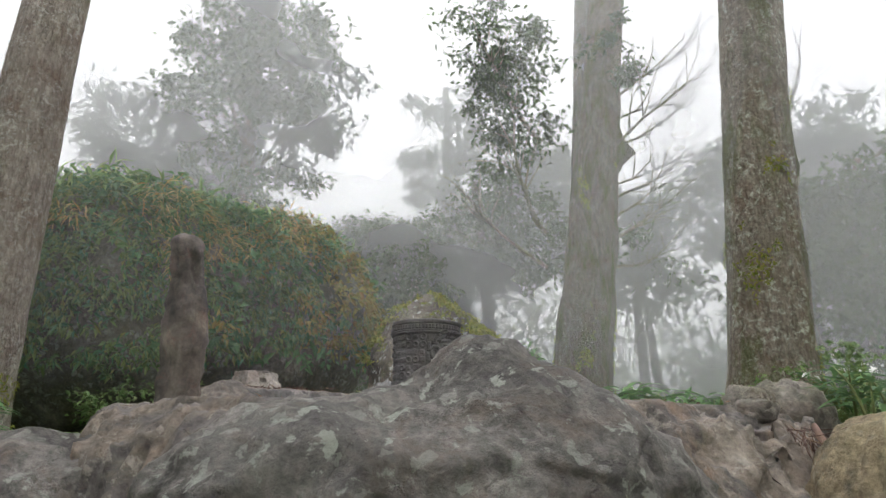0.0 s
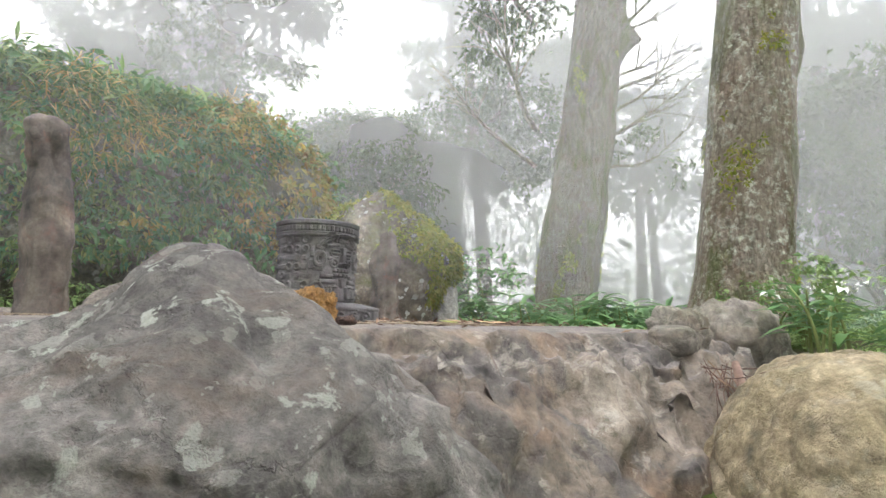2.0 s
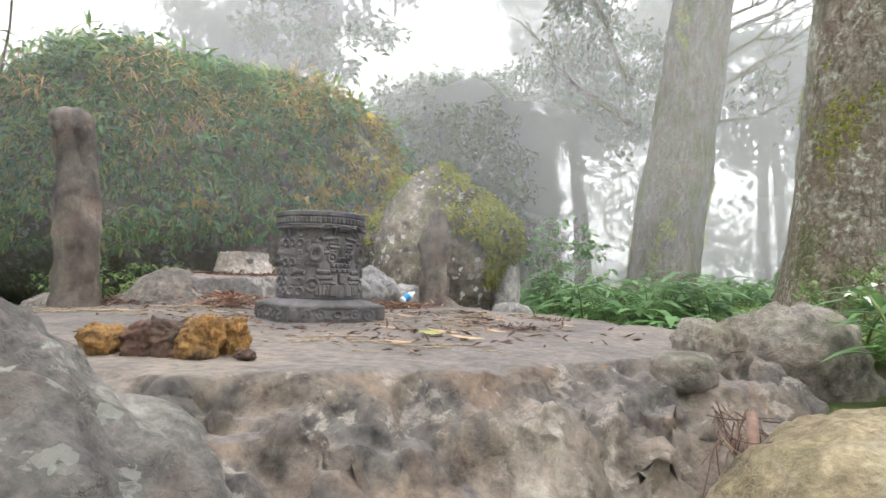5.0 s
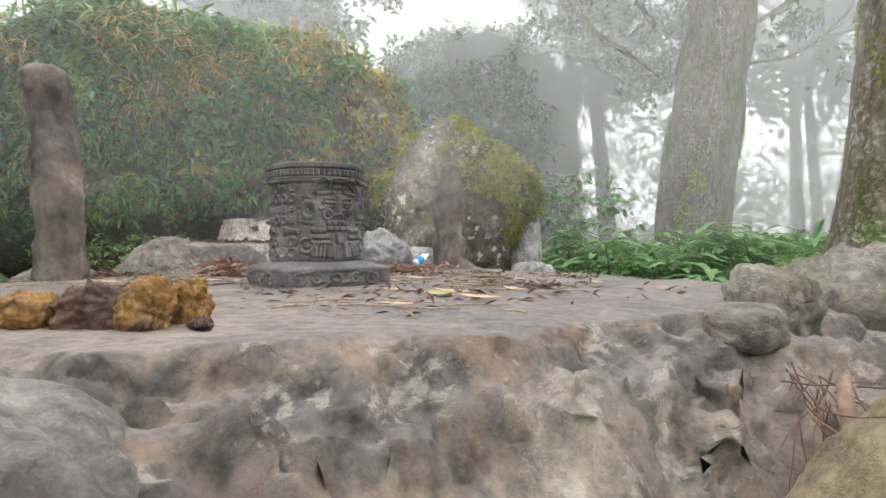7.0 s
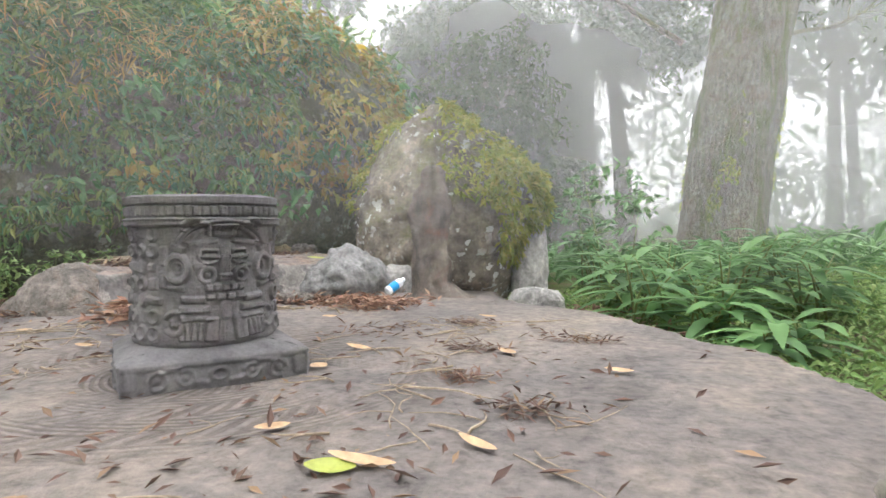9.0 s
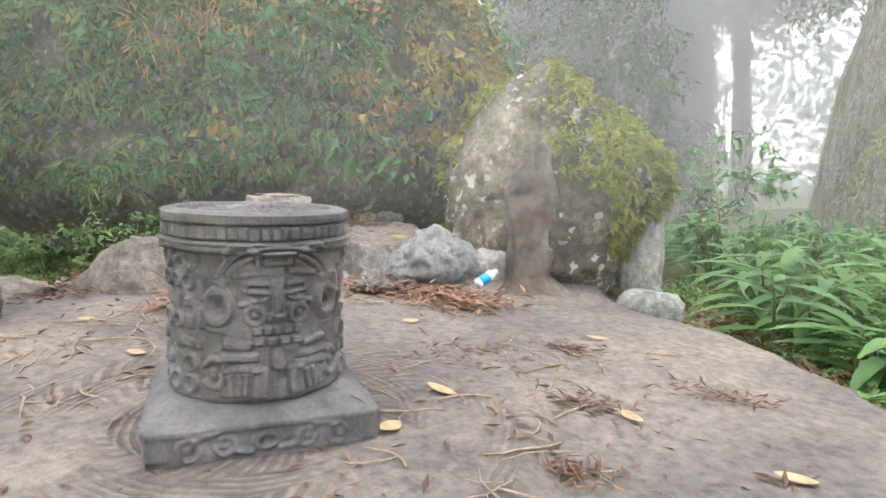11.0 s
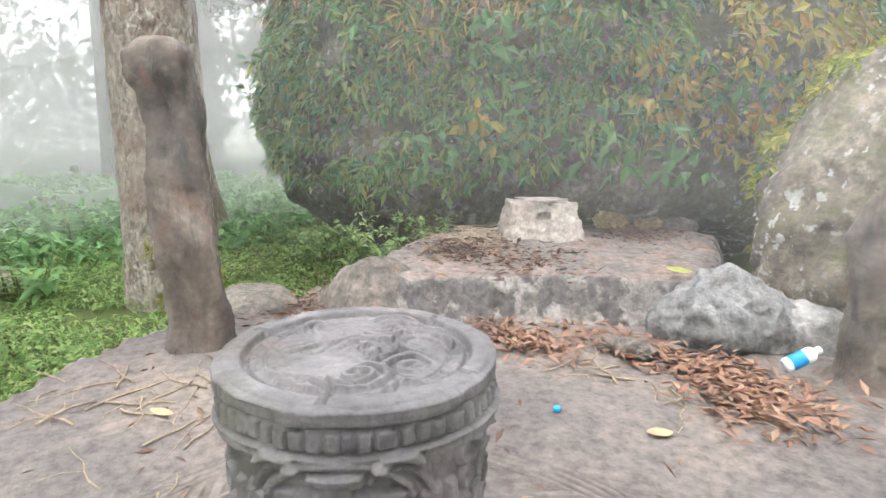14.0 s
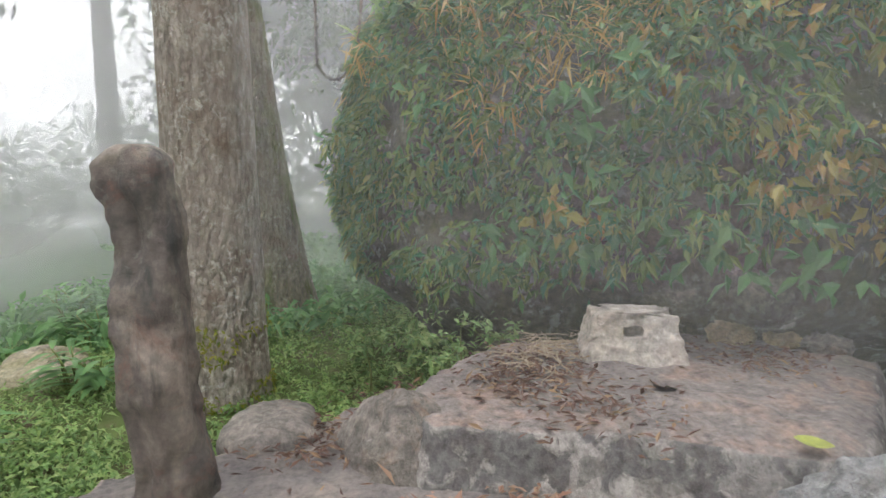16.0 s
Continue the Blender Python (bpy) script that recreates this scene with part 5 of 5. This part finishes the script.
# moss and lichen tufts growing on the near trunks
bpy.context.view_layer.update()


def trunk_moss(x, count, seed, keep, length=0.06):
    tree = [o for o in bpy.data.objects if o.name.startswith("tree") and abs(o.location.x - x) < 0.01][0]
    trunk = [o for o in tree.children if o.name.startswith("trunk")][0]
    p, n, g = on_surface(trunk, count, seed, keep)
    p = p - np.array(tree.location)
    o = leaves("moss", p + n * 0.015, n + g.normal(size=p.shape) * 0.4, g.normal(size=p.shape) * 0.6 + n * 0.4 + [0, 0, -0.4], length, length * 0.42, MOSSLEAF, tree)
    tagged(o, "yellow-green moss tufts on the bark", kind="stuff")


trunk_moss(4.12, 32000, 91, lambda p, n: p[2] < 6.5 and patch((p[0] * 2.2, p[1] * 2.2, p[2] * 0.7), 1.3, 5) > 0.16 + 0.07 * (p[2] - 1.5) and patch(p, 4.0, 8) > -0.15)
trunk_moss(3.55, 50000, 92, lambda p, n: p[2] < 9 and patch((p[0] * 1.5, p[1] * 1.5, p[2] * 0.4), 1.1, 15) > 0.22 + 0.03 * (p[2] - 1.5) and patch(p, 3.0, 8) > -0.1, 0.1)
trunk_moss(-5.0, 30000, 93, lambda p, n: p[2] < 2.1 + 0.5 * patch(p, 2.5, 3) and patch(p, 2.0, 25) > -0.05 and n[0] + n[1] > 0.2, 0.05)


def vine(path, radius, label):
    bm = bmesh.new()
    tube(bm, path, [radius] * len(path), 6)
    return tagged(part("vine", bm, BARK_FAR, smooth=True), label, "vine")


def arc_points(a, b, sag, n=16):
    a, b = Vector(a), Vector(b)
    return [a.lerp(b, i / n) + Vector((0, 0, -sag * (1 - (2 * i / n - 1) ** 2))) for i in range(n + 1)]


vine([Vector((-6.1, 7.72, 8.0)), Vector((-6.1, 7.72, 6.0)), Vector((-6.08, 7.72, 4.7))] + arc_points((-6.05, 7.72, 4.45), (-5.9, 8.12, 4.6), 0.22, 10) + [Vector((-5.86, 8.18, 5.3)), Vector((-5.86, 8.2, 8.0))], 0.017, "thin woody vine hanging in a loop")


def sapling(x, y, z, height, count, leaf, label, seed, material=None, lean=(0, 0)):
    """A thin stem with side shoots and broad leaves."""
    r = random.Random(seed)
    top = empty("sapling", x, y, z, label, "plant")
    bm = bmesh.new()
    path, radii = limb(r, (0, 0, -0.05), (lean[0], lean[1], 1), height, 0.016, 0.12, 8, 0.2)
    tube(bm, path, radii, 6)
    part("stem", bm, STEM, top, smooth=True)
    bm = bmesh.new()
    pts = []
    for _ in range(count):
        k = r.randrange(3, 9)
        d = Vector((r.uniform(-1, 1), r.uniform(-1, 1), r.uniform(0, 0.6)))
        p2, r2 = limb(r, path[k], d, height * r.uniform(0.2, 0.42), 0.006, 0.2, 5)
        tube(bm, p2, r2, 4)
        for q in p2[1:]:
            for _ in range(3):
                pts.append(q + Vector((r.gauss(0, 0.03), r.gauss(0, 0.03), r.gauss(0, 0.02))))
    tagged(part("shoots", bm, STEM, top, smooth=True), kind="stuff")
    pts = np.array(pts)
    g = np.random.default_rng(seed)
    L = leaf * (0.6 + 0.8 * g.random(len(pts)))
    leaves("foliage", pts, g.normal(size=pts.shape) * 0.5 + [0, 0, 1], g.normal(size=pts.shape) + [0, 0, -0.3], L, L * 0.45, material or GREENLEAF, top)
    return top


sapling(-2.55, 10.55, 2.0, 1.35, 14, 0.16, "young shrub with broad dark green leaves before the boulder", 5, GREENLEAF)
for i, (x, y, h) in enumerate(((-3.9, 8.35, 0.5), (-4.05, 8.1, 0.4), (-3.75, 8.6, 0.45), (-4.3, 7.7, 0.35), (-3.6, 8.0, 0.3), (-4.5, 8.2, 0.4))):
    sapling(x, y, float(ground_height(x, y)), h + 0.25, 10, 0.08, "leafy green weed at the boulder's foot", 20 + i, GRASSLEAF)
for i, (x, y, h) in enumerate(((1.5, 11.6, 1.7), (1.9, 12.6, 1.5), (1.2, 12.6, 1.6))):
    sapling(x, y, float(ground_height(x, y)), h, 11, 0.13, "slender leafy shrub behind the ginger plants", 40 + i, GREENLEAF)
for i in range(14):
    r = random.Random(300 + i)
    x, y = 3.6 + r.uniform(0, 2.2), 4.6 + r.uniform(0, 2.6)
    sapling(x, y, float(ground_height(x, y)), 0.45 + 0.3 * r.random(), 12, 0.07, "bushy green weed on the bank", 60 + i, GRASSLEAF)
blades("flowers", [(4.4, 5.6, 1.0, 1.2)], 90, 0.045, 0.9, plain_material("white_petal", (0.75, 0.74, 0.7), 0.6, 0.05), "tiny white flowers scattered over the weeds", 95, 0.2)
bpy.data.objects["flowers"].location.z = 0.45


# ---- litter on the platform ----
def litter(name, spots, count, length, width, material, label, seed, base=None, heap=0.0):
    g = np.random.default_rng(seed)
    per = count // len(spots)
    P = []
    for x, y, a, b in spots:
        P.append(np.stack([x + a * g.normal(size=per) * 0.55, y + b * g.normal(size=per) * 0.55], 1))
    P = np.concatenate(P)
    z = np.array([(base if base else floor_z(x, y)) for x, y in P]) + 0.008 + g.random(len(P)) * heap
    p = np.column_stack([P, z])
    nn = g.normal(size=p.shape) * 0.3 + [0, 0, 1]
    tips = g.normal(size=p.shape) * [1, 1, 0.1]
    L = length * (0.6 + 0.7 * g.random(len(p)))
    ob = leaves(name, p, nn, tips, L, L * width, material, droop=-0.05, fold=0.3)
    return tagged(ob, label, "leaf litter", kind="stuff")


litter("dead_leaves", [(-0.95, 8.2, 0.55, 0.2), (-0.45, 8.35, 0.45, 0.22), (-0.2, 8.05, 0.35, 0.25), (-1.5, 7.75, 0.4, 0.2)], 1300, 0.085, 0.34, DEADLEAF, "heap of orange-brown dead leaves against the rocks", 71, heap=0.05)
litter("dead_leaves", [(-1.75, 7.15, 0.22, 0.18), (-1.55, 6.95, 0.3, 0.15)], 240, 0.11, 0.34, DEADLEAF, "curled orange-brown leaves heaped by the corner rock", 72, heap=0.12)
litter("brown_leaves", [(-1.2, 6.9, 0.25, 0.15), (0.95, 6.6, 0.16, 0.1), (1.05, 6.0, 0.14, 0.1), (0.75, 7.35, 0.15, 0.1), (1.4, 5.6, 0.14, 0.1), (0.3, 7.0, 0.3, 0.2), (1.5, 7.0, 0.2, 0.1)], 700, 0.06, 0.2, BROWNLEAF, "small clumps of dark withered leaves on the rock", 73, heap=0.02)
litter("scattered_leaves", [(0.6, 6.0, 1.3, 1.2), (-1.4, 6.2, 1.2, 1.0), (0.8, 4.9, 1.0, 0.5)], 420, 0.07, 0.3, BROWNLEAF, "scattered brown leaves and crumbs on the rock", 74)
litter("leaf_litter", [(-2.9, 7.0, 0.35, 0.45), (-3.3, 7.7, 0.3, 0.4)], 600, 0.075, 0.3, BROWNLEAF, "dark leaf litter in the gap beside the slab", 75, heap=0.03)
litter("leaf_litter", [(-2.9, 8.5, 0.35, 0.4), (-2.3, 9.9, 0.5, 0.4), (-2.1, 8.4, 0.5, 0.5), (-2.6, 8.2, 0.4, 0.4)], 1100, 0.075, 0.32, BROWNLEAF, "dark leaf crumbs on the raised slab", 76, base=2.0, heap=0.02)

litter("bank_litter", [(1.5, 9.0, 0.35, 0.3), (2.0, 8.3, 0.3, 0.3), (1.3, 9.6, 0.4, 0.3)], 360, 0.1, 0.35, DEADLEAF, "dead leaves on the soil under the ginger plants", 78, base=1.47, heap=0.04)


def twigs(name, spots, count, length, radius, label, seed, base=None, material=None):
    """Dry twigs lying about, bent, some with a side shoot."""
    r = random.Random(seed)
    bm = bmesh.new()
    for i in range(count):
        x, y, a, b = spots[i % len(spots)]
        x, y = x + r.gauss(0, 0.5) * a, y + r.gauss(0, 0.5) * b
        z = (base if base else floor_z(x, y)) + 0.012
        t = r.uniform(0, 2 * math.pi)
        L = length * r.uniform(0.4, 1.3)
        path = [Vector((x, y, z))]
        for _ in range(5):
            t += r.uniform(-0.45, 0.45)
            path.append(path[-1] + Vector((math.cos(t), math.sin(t), r.uniform(-0.03, 0.05))) * L / 5)
        rad = radius * r.uniform(0.5, 1.2)
        tube(bm, path, [rad, rad, rad * 0.9, rad * 0.8, rad * 0.6, rad * 0.35], 5)
        if r.random() < 0.5:
            p2 = [path[2], path[2] + Vector((math.cos(t + 1), math.sin(t + 1), 0.05)) * L * 0.2, path[2] + Vector((math.cos(t + 1.3), math.sin(t + 1.3), 0.04)) * L * 0.4]
            tube(bm, p2, [rad * 0.7, rad * 0.5, rad * 0.3], 4)
    ob = part(name, bm, material or TWIG, smooth=True)
    return tagged(ob, label, "twigs", kind="stuff")


twigs("twigs", [(0.5, 6.3, 0.9, 0.9), (1.0, 5.4, 0.7, 0.6), (-1.4, 5.9, 0.8, 0.6), (0.8, 7.2, 0.6, 0.5), (0.7, 4.4, 0.7, 0.3)], 90, 0.32, 0.005, "thin dry twigs scattered on the rock", 81)
twigs("twigs", [(-1.8, 6.3, 0.5, 0.5), (-2.1, 5.5, 0.3, 0.3), (-0.8, 7.9, 0.6, 0.2)], 40, 0.4, 0.006, "dry twigs and stalks on the rock's edge", 82)
twigs("brushwood", [(-2.95, 8.55, 0.3, 0.25), (-3.1, 8.9, 0.2, 0.2)], 60, 0.4, 0.006, "small heap of dry brushwood on the slab", 83, base=2.03)


def single_leaf(name, x, y, z, length, width, turn, material, label, tilt=8, curl=0.2):
    bm = bmesh.new()
    rows = []
    for i in range(9):
        t = i / 8
        w = math.sin(math.pi * min(1, t * 0.95 + 0.03)) ** 0.7 * width / 2
        zc = curl * length * (t - 0.5) ** 2
        rows.append([bm.verts.new((t * length - length / 2, q * w, zc + 0.18 * abs(q) * w)) for q in (-1, -0.5, 0, 0.5, 1)])
    for a, b in zip(rows, rows[1:]):
        for q in range(4):
            bm.faces.new((a[q], a[q + 1], b[q + 1], b[q]))
    ob = part(name, bm, material, smooth=True)
    ob.matrix_world = pose(x, y, z, tilt, tilt / 2, turn)
    return tagged(ob, label, "leaf")


BIGDEAD = plain_material("tan_leaf", (0.45, 0.3, 0.17), 0.6, 0.3, 22)
LIMELEAF = plain_material("lime_leaf", (0.3, 0.33, 0.07), 0.5, 0.25, 20)
for x, y, L, W, tn in ((0.38, 6.43, 0.16, 0.05, -15), (0.37, 6.0, 0.11, 0.07, 80), (-0.31, 7.47, 0.12, 0.06, 60), (0.83, 7.62, 0.13, 0.04, 10), (1.15, 6.55, 0.12, 0.05, -30), (1.3, 5.2, 0.15, 0.04, -30), (-1.2, 6.2, 0.1, 0.05, 15), (-1.05, 6.3, 0.09, 0.04, -20),
                       (-1.75, 5.75, 0.12, 0.05, 40), (-2.0, 6.5, 0.1, 0.05, 80), (1.2, 4.75, 0.2, 0.05, 10), (0.9, 4.5, 0.14, 0.04, 25), (1.7, 6.3, 0.13, 0.05, 5), (0.62, 5.2, 0.12, 0.05, 50)):
    single_leaf("fallen_leaf", x, y, floor_z(x, y) + 0.016, L, W, tn, BIGDEAD, "single tan dead leaf lying on the rock")
single_leaf("fallen_leaf", 0.95, 4.95, floor_z(0.95, 4.95) + 0.015, 0.14, 0.08, 20, LIMELEAF, "yellow-green fallen leaf lying on the rock")
single_leaf("fallen_leaf", -1.21, 8.98, 2.03, 0.17, 0.1, 40, LIMELEAF, "yellow-green fallen leaf lying on the slab")
single_leaf("fallen_leaf", 1.02, 5.0, floor_z(1, 5) + 0.02, 0.2, 0.05, 0, BIGDEAD, "pale torn leaf lying near the platform's front")
for x, y, z, L in ((-4.57, 9.5, 5.12, 0.34), (-2.35, 12.0, 5.2, 0.3), (-2.15, 12.35, 5.05, 0.3)):
    single_leaf("yellow_leaf", x, y, z, L, L * 0.9, 20, YELLOWLEAF, "large heart-shaped yellow leaf on the mound", 60, 0.1)
single_leaf("round_leaf", -3.3, 10.3, 5.15, 0.3, 0.28, 40, GREENLEAF, "large round light green leaf on the mound", 60, 0.1)


# ---- plastic bottle and cap ----
def bottle():
    top = empty("plastic_bottle", -0.23, 8.6, 1.79, "white plastic bottle with a blue label leaning on the stone", "bottle")
    top.matrix_world = pose(-0.27, 8.52, 1.765, 0, 62, 55)
    white, blue = plain_material("white_plastic", (0.8, 0.82, 0.84), 0.3, 0.03, 30, relief=0.02), plain_material("blue_label", (0.02, 0.3, 0.66), 0.35, 0.1, 30, relief=0.02)

    def turned(name, profile, material, label=""):
        bm = bmesh.new()
        rings = [[bm.verts.new((r_ * math.cos(2 * math.pi * k / 24), r_ * math.sin(2 * math.pi * k / 24), z)) for k in range(24)] for r_, z in profile]
        for a, b in zip(rings, rings[1:]):
            for k in range(24):
                bm.faces.new((a[k], a[(k + 1) % 24], b[(k + 1) % 24], b[k]))
        bm.faces.new(rings[0][::-1])
        bm.faces.new(rings[-1])
        part(name, bm, material, top, label, True)

    turned("body", [(0.03, 0), (0.038, 0.004), (0.04, 0.012), (0.04, 0.15), (0.036, 0.165), (0.02, 0.178), (0.018, 0.185)], white)
    turned("label", [(0.0405, 0.035), (0.0412, 0.036), (0.0412, 0.115), (0.0405, 0.116)], blue, "printed blue paper label")
    turned("cap", [(0.019, 0.18), (0.021, 0.183), (0.021, 0.205), (0.018, 0.21)], white)
    bm = bmesh.new()
    rings = [[bm.verts.new((r_ * math.cos(2 * math.pi * k / 20), r_ * math.sin(2 * math.pi * k / 20), z)) for k in range(20)] for r_, z in ((0.018, 0), (0.018, 0.012), (0.016, 0.015))]
    for a, b in zip(rings, rings[1:]):
        for k in range(20):
            bm.faces.new((a[k], a[(k + 1) % 20], b[(k + 1) % 20], b[k]))
    bm.faces.new(rings[-1])
    cap = part("bottle_cap", bm, blue)
    cap.matrix_world = pose(-0.72, 7.26, floor_z(-0.72, 7.26) + 0.01, 12, 0, 0)
    tagged(cap, "small bright blue plastic cap on the rock", "bottle cap")


bottle()

# ---- dead branch and roots in the cleft by the ochre rock ----
bm = bmesh.new()
path = [(2.44, 4.16, 1.53), (2.42, 4.06, 1.44), (2.4, 3.95, 1.34), (2.36, 3.8, 1.2), (2.33, 3.68, 1.05), (2.3, 3.6, 0.85)]
tube(bm, path, [0.02, 0.024, 0.026, 0.026, 0.028, 0.03], 9)
tagged(part("dead_branch", bm, plain_material("dead_wood", (0.2, 0.13, 0.1), 0.85, 0.35, 30), smooth=True), "dark dead branch standing in the rock cleft", "branch")
r = random.Random(8)
bm = bmesh.new()
for i in range(46):
    x, y = r.uniform(2.28, 2.5), r.uniform(3.95, 4.35)
    p = [Vector((x, y, 1.5 - 0.3 * (4.3 - y) + r.uniform(0, 0.04)))]
    d = Vector((r.uniform(-0.4, 0.5), r.uniform(-1, 0.1), r.uniform(-0.9, 0.0))).normalized()
    for _ in range(4):
        d = (d + Vector((r.uniform(-0.3, 0.3), r.uniform(-0.3, 0.3), r.uniform(-0.3, 0.2)))).normalized()
        p.append(p[-1] + d * r.uniform(0.04, 0.09))
    tube(bm, p, [0.003, 0.003, 0.0025, 0.002, 0.0015], 5)
tagged(part("root_litter", bm, BROWNLEAF, smooth=True), "tangle of dry roots and twigs in the cleft", "roots", kind="stuff")
